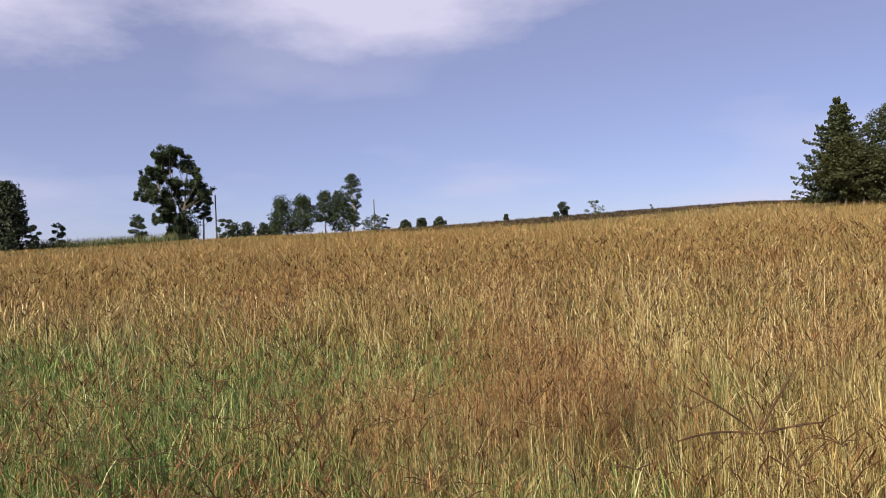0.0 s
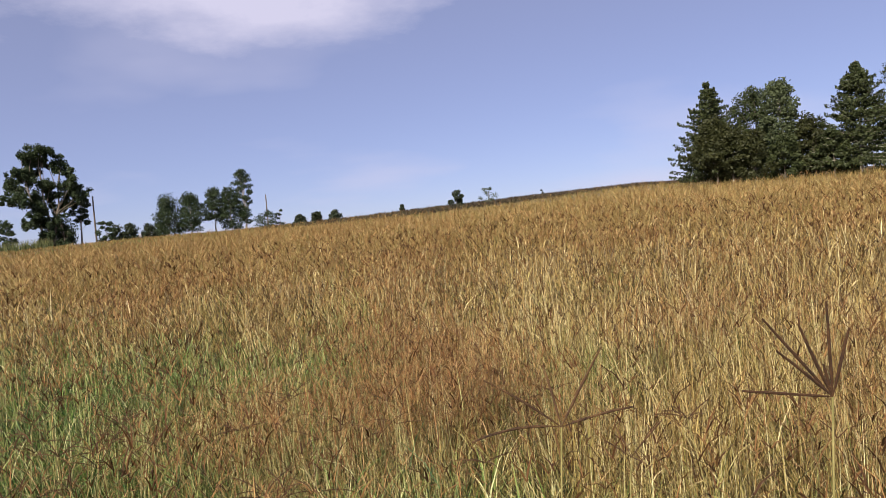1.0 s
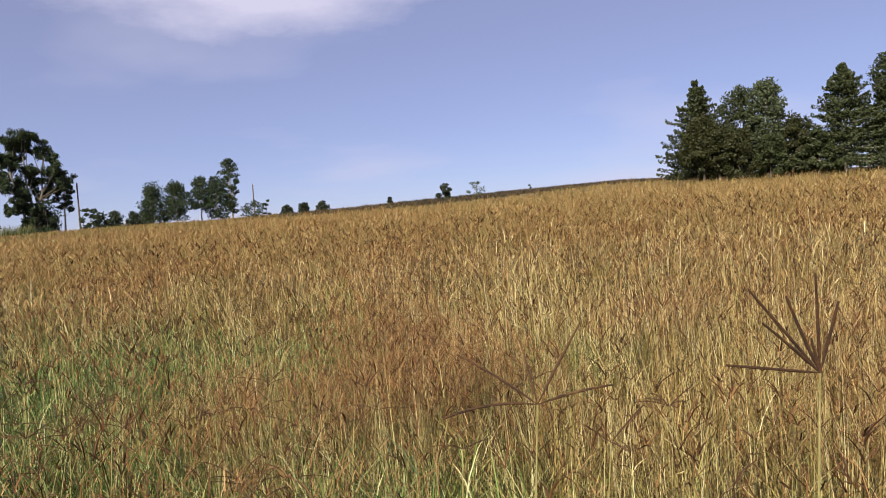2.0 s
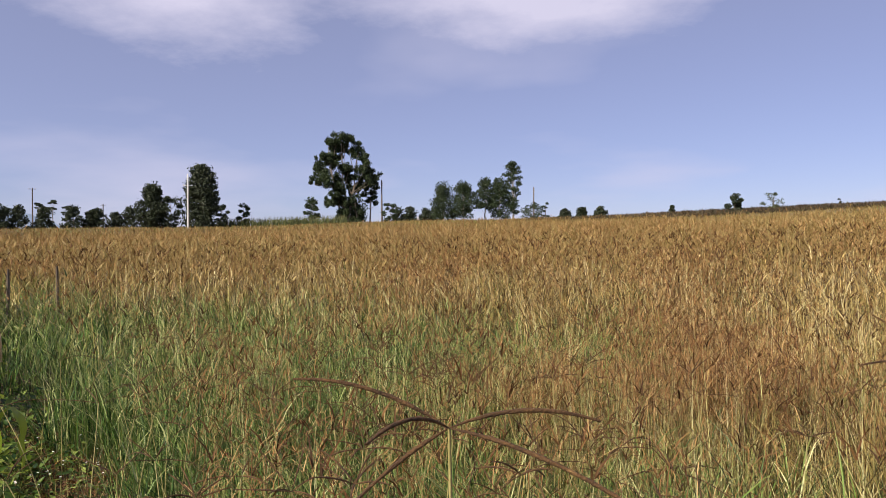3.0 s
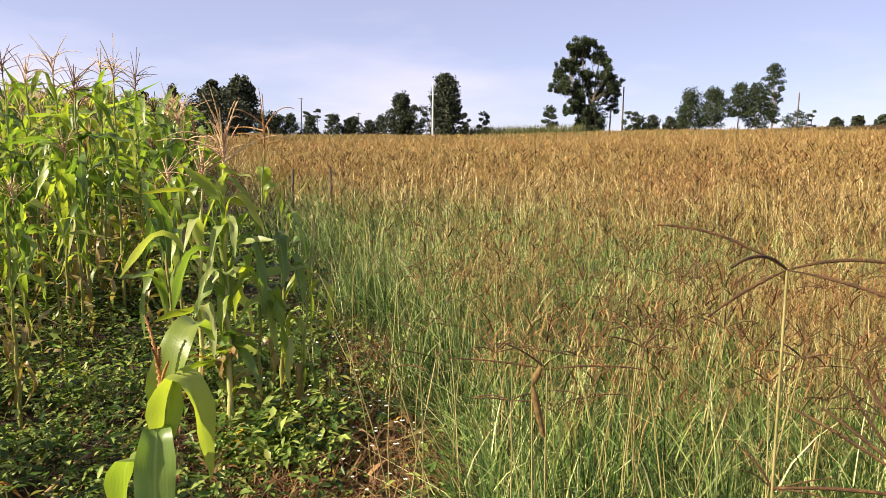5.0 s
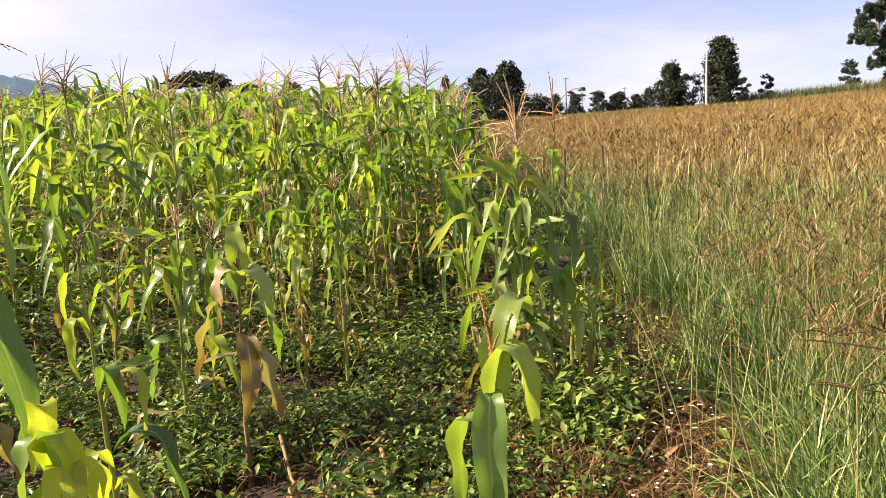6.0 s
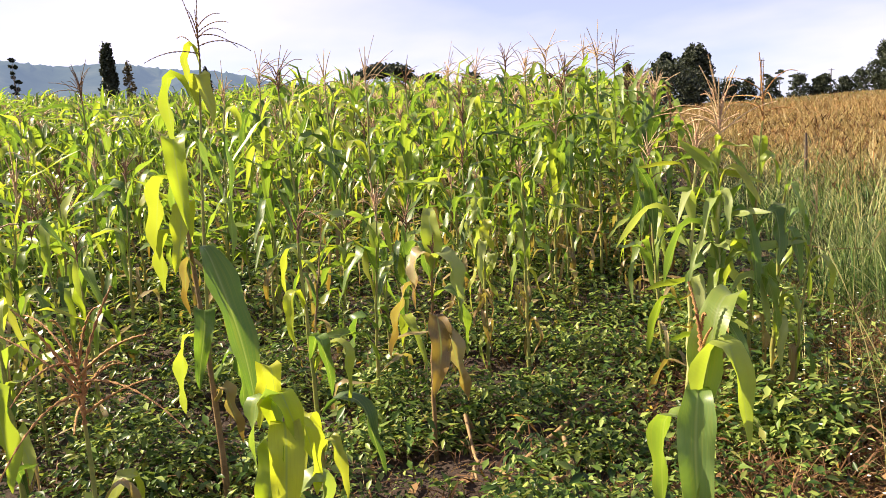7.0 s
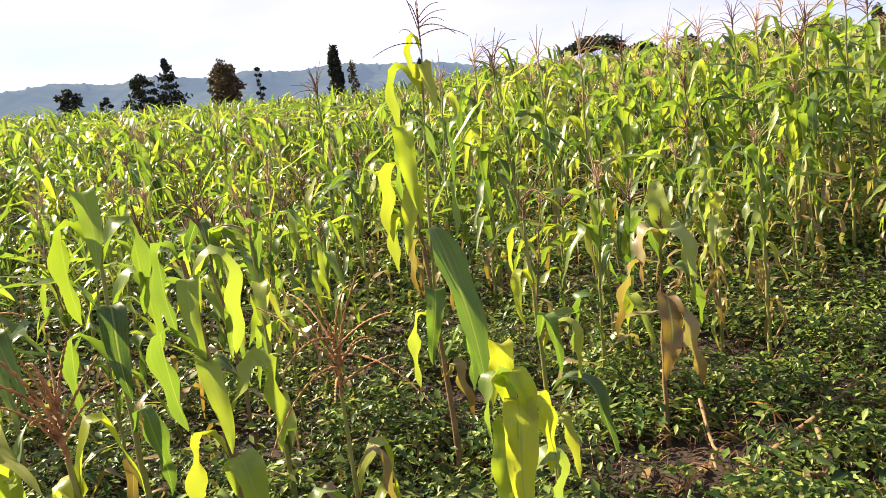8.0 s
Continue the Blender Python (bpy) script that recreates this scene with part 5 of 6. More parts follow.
def maize_leaf(length, width, rise, droop, wave, seed, steps=11, twist=0.0, fold=0.36, bend=None):
    """An arching leaf that leaves the stalk along +x: three verts across, folded at the midrib."""
    g = np.random.default_rng(seed)
    t = np.linspace(0, 1, steps + 1)
    at = g.uniform(0.24, 0.48)
    half = g.uniform(0.05, 0.17)
    if bend:
        at, half = bend
    ang = np.radians(rise) - np.radians(droop) * (0.86 * smoothstep(t, at - half, at + half) + 0.14 * t)
    ds = length / steps
    x = np.concatenate([[0], np.cumsum(np.cos(ang[:-1]) * ds)])
    z = np.concatenate([[0], np.cumsum(np.sin(ang[:-1]) * ds)])
    side = 0.025 * length * np.sin(t * 2.4 + g.uniform(0, 6)) + wave * 0.11 * np.sin(t * 5 + g.uniform(0, 6)) * t
    w = width * 0.5 * np.clip(0.2 + 2.6 * t, 0, 1) * (1 - t ** 2.6) ** 0.8
    w[-1] = 0.0015
    tw = twist * t ** 1.5
    nx, nz = -np.sin(ang), np.cos(ang)
    ripple = wave * np.sin(t * 19 + g.uniform(0, 6)) * w * 2.2
    ripple2 = wave * np.sin(t * 17 + g.uniform(0, 6)) * w * 2.2
    rows = []
    across = (-1.0, -0.55, 0.0, 0.55, 1.0) if steps > 12 else (-1.0, 0.0, 1.0)
    for s in across:
        rip = ripple if s < 0 else ripple2
        out = s * w * np.cos(tw) * (1 - 0.12 * abs(s))
        up = abs(s) ** 0.75 * w * fold + s * w * np.sin(tw) + rip * s * s
        rows.append(np.stack([x + nx * up, side + out, z + nz * up], 1))
    c = len(across)
    v = np.stack(rows, 1).reshape(-1, 3)
    i = np.arange(steps)[:, None] * c
    j = np.arange(c - 1)[None]
    q = np.stack([i + j, i + j + c, i + j + c + 1, i + j + 1], -1).reshape(-1, 4)
    u = np.stack([np.tile(np.array(across) * 0.5 + 0.5, steps + 1), np.repeat(t, c)], 1)
    return v, q, u


def turned(piece, az, at):
    v, q, u = piece
    a = radians(az)
    c, s = math.cos(a), math.sin(a)
    w = np.stack([v[:, 0] * c - v[:, 1] * s, v[:, 0] * s + v[:, 1] * c, v[:, 2]], 1)
    return w + np.asarray(at), q, u


def tassel_piece(size, branches, g, droop=0.6, thick=0.0042, low=0.75, n=7):
    """A main spike and side branches; with many steps their spikelets show as knots."""
    out = []
    knots = 1 + (0.45 * (-1.0) ** np.arange(n) if n > 9 else 0)
    t = np.linspace(0, 1, n)
    tilt = g.normal(0, 0.22, 2)
    out.append(tube(np.stack([tilt[0] * size * t ** 2, tilt[1] * size * t ** 2, 0.78 * size * t], 1), thick * (1.15 - 0.6 * t) * knots * 1.2, 5))
    for k in range(branches):
        az = g.uniform(0, 6.283)
        start = size * (0.05 + 0.35 * k / branches)
        length = size * g.uniform(0.45, 0.85)
        rise = g.uniform(low, 1.45)
        d = length * t
        out.append(tube(np.stack([np.cos(az) * np.cos(rise) * d, np.sin(az) * np.cos(rise) * d,
                                  start + np.sin(rise) * d - droop * length * t ** 2 * g.uniform(0.2, 1.0)], 1), thick * (1.0 - 0.5 * t) * knots, 4))
    return join(out)


def maize(label, height, leaves, tassel, seed, stalk=None, lean=(0.0, 0.0), at=None, turn=0.0, thick=0.011, group="maize plants", turnover=1.0, spindle=0.0042, low=0.75):
    """One plant. leaves: (height share, azimuth, length, width, rise, droop, material, wave, twist)."""
    g = np.random.default_rng(seed)
    root = thing("maize_plant", label, "maize", group)
    t = np.linspace(0, 1, 11)
    zig = 0.006 * np.array([(-1) ** k for k in range(11)])
    stem = np.stack([lean[0] * height * t ** 1.6 + zig, lean[1] * height * t ** 1.6, height * t], 1)
    stem[0, 2] = -0.05
    rad = thick * (1.1 - 0.65 * t) * (1 + 0.12 * np.array([k % 2 for k in range(11)]))
    v, q, u = tube(stem, rad, 7)
    part("stalk", np_mesh("stalk", v, [q], None, [stalk or STALK], smooth=True), root)

    def along(f):
        return np.array([np.interp(f, t, stem[:, k]) for k in range(3)])

    for k, (f, az, length, width, rise, droop, mat, wave, twist, *bend) in enumerate(leaves):
        if turnover > 2 and not bend and rise >= 76 and droop >= 160:
            f, bend = min(0.99, f + 0.08 * length / height), (0.30, 0.07)
        elif turnover > 2 and not bend and seed not in (1, 18):
            rise, droop, bend = max(rise, 66), max(droop, 160), (0.26 + 0.03 * (k % 6), 0.07)
        if bend:
            wave = 0.07 + 1.5 * wave
        v, q, u = turned(maize_leaf(length, width, rise, droop, wave, seed * 50 + k, steps=17 if bend else (14 if turnover > 2 else 11), twist=twist * turnover, bend=bend), az, along(f))
        label_part = "withered brown leaf" if mat is LEAF_DRY else ("yellowing leaf" if mat in (LEAF_YELLOW, LEAF_BACKLIT) else "")
        part("leaf", np_mesh("leaf", v, [q], u, [mat], smooth=True), root, label_part)
    if tassel:
        size, branches, mat = tassel
        v, q, u = tassel_piece(size, branches, g, thick=spindle, low=low, n=23 if turnover > 2 else 5)
        part("tassel", np_mesh("tassel", v + along(1.0), [q], None, [mat], smooth=True), root, "dry branched tassel")
    if at is not None:
        root.matrix_world = Matrix.Translation((at[0], at[1], float(lie(*at)))) @ pose(0, 0, 0, 0, 0, turn)
    return root


def usual_leaves(g, height, count, dry=0.2, yellow=0.2, size=1.0):
    out = []
    az = g.uniform(0, 360)
    for k in range(count):
        f = 0.16 + 0.78 * (k + g.uniform(-0.2, 0.2)) / count
        az += 180 + g.uniform(-38, 38)
        mid = 1 - abs(f - 0.55) * 1.1
        length = size * height * g.uniform(0.34, 0.52) * (0.55 + 0.5 * mid)
        low = f < 0.44
        mat = LEAF_DRY if (low and g.uniform() < dry * 2.2) else (LEAF_YELLOW if g.uniform() < yellow else LEAF_GREEN)
        rise = g.uniform(62, 86) if mat is not LEAF_DRY else g.uniform(-20, 30)
        droop = (g.uniform(110, 172) if g.uniform() < 0.6 else g.uniform(40, 105)) if mat is not LEAF_DRY else g.uniform(70, 130)
        width = size * g.uniform(0.05, 0.092) * (0.6 if mat is LEAF_DRY else 1.0)
        out.append((max(0.05, f), az, length, width, rise, droop, mat, g.uniform(0.10, 0.38), g.uniform(-0.9, 0.9)))
    return out

G, Y, D, P, B = LEAF_GREEN, LEAF_YELLOW, LEAF_DRY, LEAF_SUNLIT, LEAF_BACKLIT
# the plants at the near edge of the plot, one by one
g0 = np.random.default_rng(90)
CLUMP = [(0.08, 10, 0.34, 0.05, 0, 80, D, 0.1, 0.3), (0.12, 226, 0.34, 0.05, -10, 70, D, 0.1, -0.3), (0.17, 40, 0.42, 0.05, 30, 110, D, 0.1, 0.3), (0.24, 62, 0.52, 0.07, 46, 90, Y, 0.08, 0.3),
       (0.27, 226, 0.58, 0.07, 46, 120, Y, 0.08, 0.32), (0.30, -75, 0.40, 0.08, 60, 150, Y, 0.1, 0.12), (0.36, -5, 0.46, 0.08, 64, 130, P, 0.08, -0.2), (0.40, 46, 0.70, 0.07, 44, 80, P, 0.06, 0.3),
       (0.42, 220, 0.66, 0.075, 52, 130, Y, 0.08, 0.32), (0.46, -60, 0.44, 0.075, 70, 140, Y, 0.08, 0.15), (0.50, 52, 0.75, 0.07, 50, 84, P, 0.06, 0.3), (0.52, 135, 0.5, 0.08, 70, 130, P, 0.06, 0.2),
       (0.56, -30, 0.42, 0.08, 78, 150, P, 0.08, 0.1), (0.58, 232, 0.75, 0.09, 56, 130, P, 0.06, 0.3), (0.62, 20, 0.56, 0.07, 62, 110, P, 0.08, 0.25), (0.66, 44, 0.80, 0.08, 52, 138, P, 0.06, 0.32),
       (0.70, 200, 0.52, 0.08, 66, 120, P, 0.06, 0.3), (0.72, -64, 0.42, 0.075, 80, 120, P, 0.08, 0.15), (0.76, 236, 0.62, 0.08, 74, 60, P, 0.06, 0.3), (0.80, 36, 0.50, 0.06, 64, 90, Y, 0.06, 0.3),
       (0.84, 225, 0.46, 0.05, 70, 70, Y, 0.06, 0.3), (0.90, 50, 0.36, 0.045, 76, 80, Y, 0.06, 0.3), (0.94, -44, 0.28, 0.04, 80, 120, Y, 0.05, 0.1)]
maize("broad maize plant with pale straw tassel and many hanging leaves", 1.42,
      [(f, az, (0.8 if k % 2 else 0.66) * length * (0.7 if f < 0.4 else 1.0), width, min(86, rise + (17 if k % 2 else 10)), max(droop + 22, 145) if k % 2 else 0.62 * droop, (P, Y, D)[k % 3] if f < 0.4 else mat, wave, twist)
       for k, (f, az, length, width, rise, droop, mat, wave, twist) in enumerate(CLUMP)]
      + [(0.16 + 0.02 * k, 47 * k, 0.26, 0.04, 70, 60 + 12 * (k % 5), D if k % 2 else Y, 0.1, 0.2) for k in range(14)]
      + [(f, az, 0.85 * length, width, rise, droop, P if mat is G else mat, wave, twist / 4.5) for f, az, length, width, rise, droop, mat, wave, twist in usual_leaves(np.random.default_rng(4), 1.4, 16, 0.2, 0.2, 0.8)],
      (0.44, 22, TASSEL), 1, turnover=4.5, spindle=0.0040, at=(-2.80, 2.10), thick=0.016, stalk=STALK_PALE, low=0.5)
maize("second maize stalk of the broad clump with leaves painted sunlit", 1.3,
      [(0.2, 215, 0.4, 0.05, 20, 90, D, 0.1, 0.3), (0.3, 30, 0.5, 0.08, 56, 120, P, 0.08, 0.25), (0.4, 215, 0.5, 0.07, 56, 140, Y, 0.08, 0.3), (0.5, -20, 0.42, 0.08, 70, 140, P, 0.08, 0.15), (0.58, 60, 0.6, 0.07, 56, 100, P, 0.06, 0.3),
       (0.66, 235, 0.6, 0.075, 64, 120, P, 0.06, 0.3), (0.76, -60, 0.40, 0.07, 76, 130, P, 0.08, 0.15), (0.84, 40, 0.45, 0.055, 70, 90, Y, 0.06, 0.3), (0.9, 225, 0.36, 0.045, 72, 80, Y, 0.06, 0.3)],
      (0.36, 16, TASSEL), 18, turnover=4.5, spindle=0.0038, at=(-2.92, 2.02), thick=0.013, lean=(0.02, 0.02), stalk=STALK_PALE, low=0.5)
maize("maize plant with dark reddish tassel bent sideways", 1.50,
      [(0.3, 40, 0.32, 0.06, 60, 150, D, 0.1, 0.2), (0.42, 25, 0.44, 0.07, 70, 140, G, 0.1, 0.2), (0.52, 215, 0.44, 0.075, 72, 150, G, 0.1, 0.2), (0.62, 20, 0.44, 0.075, 70, 100, G, 0.1, 0.4),
       (0.7, 225, 0.4, 0.07, 76, 120, G, 0.1, 0.2), (0.8, 60, 0.34, 0.06, 76, 130, Y, 0.1, 0.2), (0.9, 120, 0.28, 0.07, 84, 50, Y, 0.05, 0.0)],
      (0.40, 10, TASSEL_RED), 2, turnover=4.5, spindle=0.0032, low=0.1, at=(-2.74, 2.24), lean=(0.03, 0.02), thick=0.009)
maize("leafy maize plant hanging over the weeds at the plot edge", 1.16,
      [(0.95, 20, 0.34, 0.05, 76, 120, P, 0.05, 0.1), (0.85, -60, 0.42, 0.065, 66, 150, P, 0.05, 0.1), (0.8, 60, 0.46, 0.07, 62, 130, P, 0.05, 0.2), (0.72, 0, 0.44, 0.07, 70, 160, P, 0.05, 0.1), (0.62, 55, 0.52, 0.075, 46, 110, Y, 0.05, 0.2),
       (0.55, -70, 0.46, 0.07, 60, 150, P, 0.05, 0.2), (0.48, 30, 0.46, 0.07, 50, 130, P, 0.05, 0.1), (0.42, 70, 0.50, 0.06, 40, 110, Y, 0.06, 0.2), (0.36, -20, 0.42, 0.06, 40, 130, P, 0.06, 0.1), (0.28, 50, 0.44, 0.05, 30, 110, Y, 0.08, 0.2), (0.22, 10, 0.38, 0.05, 10, 90, D, 0.1, 0.2)],
      None, 19, turnover=4.5, at=(-2.72, 2.38), lean=(0.03, 0.03), thick=0.012)
maize("thin maize shoot with a single ear leaf at the plot edge", 1.05,
      [(0.3, 20, 0.35, 0.041, 50, 60, G, 0.1, 0.2), (0.5, 210, 0.4, 0.047, 60, 100, G, 0.1, 0.2), (0.68, 40, 0.45, 0.054, 55, 50, G, 0.1, 0.3), (0.8, 230, 0.3, 0.041, 70, 60, Y, 0.1, 0.2)],
      (0.22, 3, TASSEL), 3, turnover=4.5, spindle=0.003, at=(-2.62, 2.42), lean=(0.06, 0.05), thick=0.007)
maize("young maize plant with very broad drooping green leaf", 0.97,
      [(0.40, 232, 0.50, 0.115, 66, 150, G, 0.04, 0.2, 0.35, 0.12), (0.86, -39, 0.50, 0.102, 84, 178, P, 0.03, 0.0, 0.12, 0.07), (0.80, 16, 0.52, 0.09, 87, 174, G, 0.03, 0.08, 0.46, 0.07),
       (0.68, 215, 0.46, 0.085, 80, 176, G, 0.04, 0.2, 0.36, 0.08), (0.82, 110, 0.5, 0.10, 86, 120, G, 0.05, 0.05, 0.6, 0.15), (0.62, -55, 0.36, 0.05, 78, 160, Y, 0.05, 0.03, 0.3, 0.1), (0.35, 60, 0.36, 0.07, 60, 140, Y, 0.05, 0.25)],
      (0.22, 3, TASSEL_RED), 4, turnover=4.5, spindle=0.0042, at=(-1.394, 0.673), thick=0.009)
maize("stunted maize plant with broad yellow-green leaves painted backlit", 0.80,
      [(0.82, -5, 0.46, 0.12, 84, 172, B, 0.08, 0.02, 0.18, 0.07), (0.84, -70, 0.38, 0.10, 82, 172, P, 0.06, 0.12, 0.4, 0.07), (0.86, 20, 0.34, 0.09, 84, 172, B, 0.06, 0.05, 0.42, 0.07),
       (0.74, 66, 0.38, 0.09, 76, 168, B, 0.06, 0.2, 0.36, 0.08), (0.70, -28, 0.42, 0.10, 82, 168, B, 0.08, 0.05, 0.25, 0.08), (0.52, 80, 0.42, 0.095, 66, 168, P, 0.05, 0.22, 0.4, 0.08), (0.95, 190, 0.34, 0.075, 80, 160, B, 0.05, 0.2), (0.4, 262, 0.4, 0.08, 60, 140, B, 0.05, 0.3)],
      None, 5, turnover=4.5, spindle=0.003, at=(-2.12, -0.19), thick=0.012)
maize("slim maize plant with two green leaves curling down", 1.18,
      [(0.46, 48, 0.48, 0.085, 44, 124, G, 0.03, 0.05, 0.34, 0.2), (0.60, 52, 0.40, 0.075, 62, 156, Y, 0.03, 0.05, 0.38, 0.14), (0.64, 20, 0.34, 0.06, 70, 165, G, 0.03, 0.0, 0.32, 0.1), (0.80, -50, 0.30, 0.055, 66, 160, B, 0.03, 0.0, 0.3, 0.1),
       (0.42, -40, 0.36, 0.06, 60, 150, B, 0.03, 0.1, 0.34, 0.12), (0.34, 30, 0.34, 0.06, 60, 150, Y, 0.04, 0.1, 0.3, 0.1), (0.9, 230, 0.26, 0.042, 80, 165, Y, 0.03, 0.1)],
      (0.25, 3, TASSEL_DARK), 6, turnover=4.5, spindle=0.003, at=(-2.56, 0.02), lean=(0.0, -0.02), thick=0.010)
maize("withering maize plant with brown hanging leaves", 0.96,
      [(0.94, 34, 0.40, 0.12, 62, 150, P, 0.04, 0.1, 0.30, 0.12), (0.96, -72, 0.38, 0.11, 60, 150, D, 0.06, 0.1, 0.28, 0.1), (0.80, 52, 0.40, 0.11, 46, 134, Y, 0.05, 0.1, 0.25, 0.12), (0.97, 150, 0.34, 0.11, 86, 70, Y, 0.04, 0.05, 0.6, 0.15),
       (0.70, -14, 0.46, 0.12, 40, 128, D, 0.10, 0.03, 0.16, 0.08), (0.64, 30, 0.48, 0.10, 36, 124, D, 0.10, 0.1, 0.2, 0.08), (0.88, 250, 0.46, 0.07, 10, 90, D, 0.12, 0.3, 0.2, 0.1), (0.9, 200, 0.36, 0.10, 80, 120, P, 0.05, 0.1, 0.5, 0.1)],
      (0.16, 6, TASSEL_DARK), 7, stalk=STALK_DRY, turnover=4.5, spindle=0.003, at=(-3.14, 0.68), lean=(0.05, 0.02))
maize("tall maize plant with wide yellow leaf and dark drooping leaf", 1.46,
      [(0.92, -6, 0.56, 0.105, 86, 174, B, 0.05, 0.02), (0.76, 24, 0.82, 0.16, 24, 98, G, 0.02, 0.0, 0.08, 0.07), (0.84, 262, 0.5, 0.11, 78, 168, Y, 0.04, 0.3), (0.78, -30, 0.42, 0.10, 84, 172, B, 0.05, 0.03), (0.72, 262, 0.42, 0.08, 66, 150, Y, 0.06, 0.3),
       (0.97, 95, 0.42, 0.07, 80, 140, G, 0.05, 0.2), (0.45, 262, 0.46, 0.07, 40, 140, G, 0.1, 0.3), (0.3, 40, 0.4, 0.06, 10, 100, D, 0.15, 0.3), (0.5, -10, 0.5, 0.10, 70, 165, G, 0.1, 0.03), (0.36, 80, 0.45, 0.08, 50, 150, G, 0.1, 0.3)],
      None, 8, stalk=STALK_DRY, turnover=4.5, spindle=0.003, at=(-3.16, -0.28), lean=(0.0, -0.04), thick=0.013)
maize("tall maize plant with flag leaves below a dark tassel", 1.98,
      [(0.98, 250, 0.36, 0.08, 80, 172, Y, 0.03, 0.2, 0.35, 0.06), (0.86, 255, 0.66, 0.12, 66, 165, Y, 0.04, 0.2, 0.35, 0.08), (0.88, 20, 0.46, 0.11, 84, 172, Y, 0.03, 0.0, 0.35, 0.07), (0.7, 70, 0.6, 0.07, 55, 140, G, 0.08, 0.2),
       (0.62, 250, 0.6, 0.07, 55, 140, G, 0.08, 0.2), (0.5, 60, 0.6, 0.07, 50, 140, G, 0.08, 0.2), (0.4, 240, 0.5, 0.06, 40, 140, D, 0.1, 0.3), (0.3, 90, 0.4, 0.05, 20, 120, D, 0.1, 0.3)],
      (0.46, 12, TASSEL_DARK), 9, turnover=4.5, spindle=0.0034, low=0.1, at=(-4.35, -0.22), lean=(0.02, 0.06))
maize("short bushy maize plant with drooping leaves painted sunlit", 1.15,
      [(f, az, length, width, rise, droop, P if mat is G else mat, wave, twist / 3) for f, az, length, width, rise, droop, mat, wave, twist in usual_leaves(g0, 1.15, 13, 0.3, 0.3, 0.85)], None, 10, turnover=4.5, spindle=0.003, at=(-4.03, 1.42))
maize("maize plant with hanging green and yellow leaves", 1.25,
      [(0.9, 60, 0.34, 0.07, 80, 172, G, 0.03, 0.1), (0.8, 235, 0.3, 0.06, 70, 165, Y, 0.03, 0.1)] + [(f, az, length, width, rise, droop, P if mat is G else mat, wave, twist / 3) for f, az, length, width, rise, droop, mat, wave, twist in usual_leaves(g0, 1.2, 10, 0.3, 0.3, 0.8)], None, 11, turnover=4.5, spindle=0.003, at=(-3.8, 1.58))
maize("leaning maize plant with thick reddish tassel branches", 0.93,
      [(0.25, 100, 0.34, 0.07, 70, 120, G, 0.05, 0.2), (0.35, 260, 0.42, 0.07, 50, 120, G, 0.05, 0.3), (0.5, 80, 0.34, 0.045, 40, 130, D, 0.1, 0.3), (0.6, 250, 0.42, 0.06, 50, 150, D, 0.08, 0.3), (0.4, 0, 0.42, 0.07, 70, 165, G, 0.05, 0.02), (0.5, -5, 0.4, 0.06, 70, 165, Y, 0.05, 0.02), (0.75, 80, 0.36, 0.035, 60, 100, D, 0.1, 0.3), (0.55, 110, 0.5, 0.06, 62, 110, Y, 0.06, 0.2), (0.62, 300, 0.5, 0.06, 64, 120, P, 0.06, 0.2), (0.7, 120, 0.4, 0.05, 70, 90, Y, 0.06, 0.2), (0.3, 40, 0.5, 0.075, 74, 120, P, 0.06, 0.1)],
      (0.38, 14, TASSEL_RED), 12, turnover=4.5, spindle=0.0036, at=(-1.84, -0.645), thick=0.009, low=0.22)
maize("maize plant with drooping leaves and a brown stalk", 1.26,
      [(0.97, 283, 0.36, 0.07, 70, 172, G, 0.04, 0.3), (0.92, 103, 0.46, 0.09, 62, 165, G, 0.05, 0.3), (0.86, 13, 0.34, 0.07, 84, 172, Y, 0.05, 0.02), (0.74, 283, 0.5, 0.09, 66, 168, G, 0.06, 0.3), (0.66, 13, 0.40, 0.075, 80, 168, Y, 0.05, 0.02),
       (0.6, 100, 0.5, 0.09, 56, 150, Y, 0.08, 0.3), (0.52, 280, 0.46, 0.08, 56, 160, Y, 0.08, 0.3), (0.45, 30, 0.5, 0.10, 70, 160, G, 0.08, 0.05), (0.36, 270, 0.4, 0.07, 40, 140, G, 0.08, 0.3), (0.3, 20, 0.35, 0.06, 20, 130, D, 0.1, 0.2)],
      None, 13, stalk=STALK_DRY, turnover=4.5, spindle=0.003, at=(-2.18, -0.98), lean=(0.03, -0.04), thick=0.014)
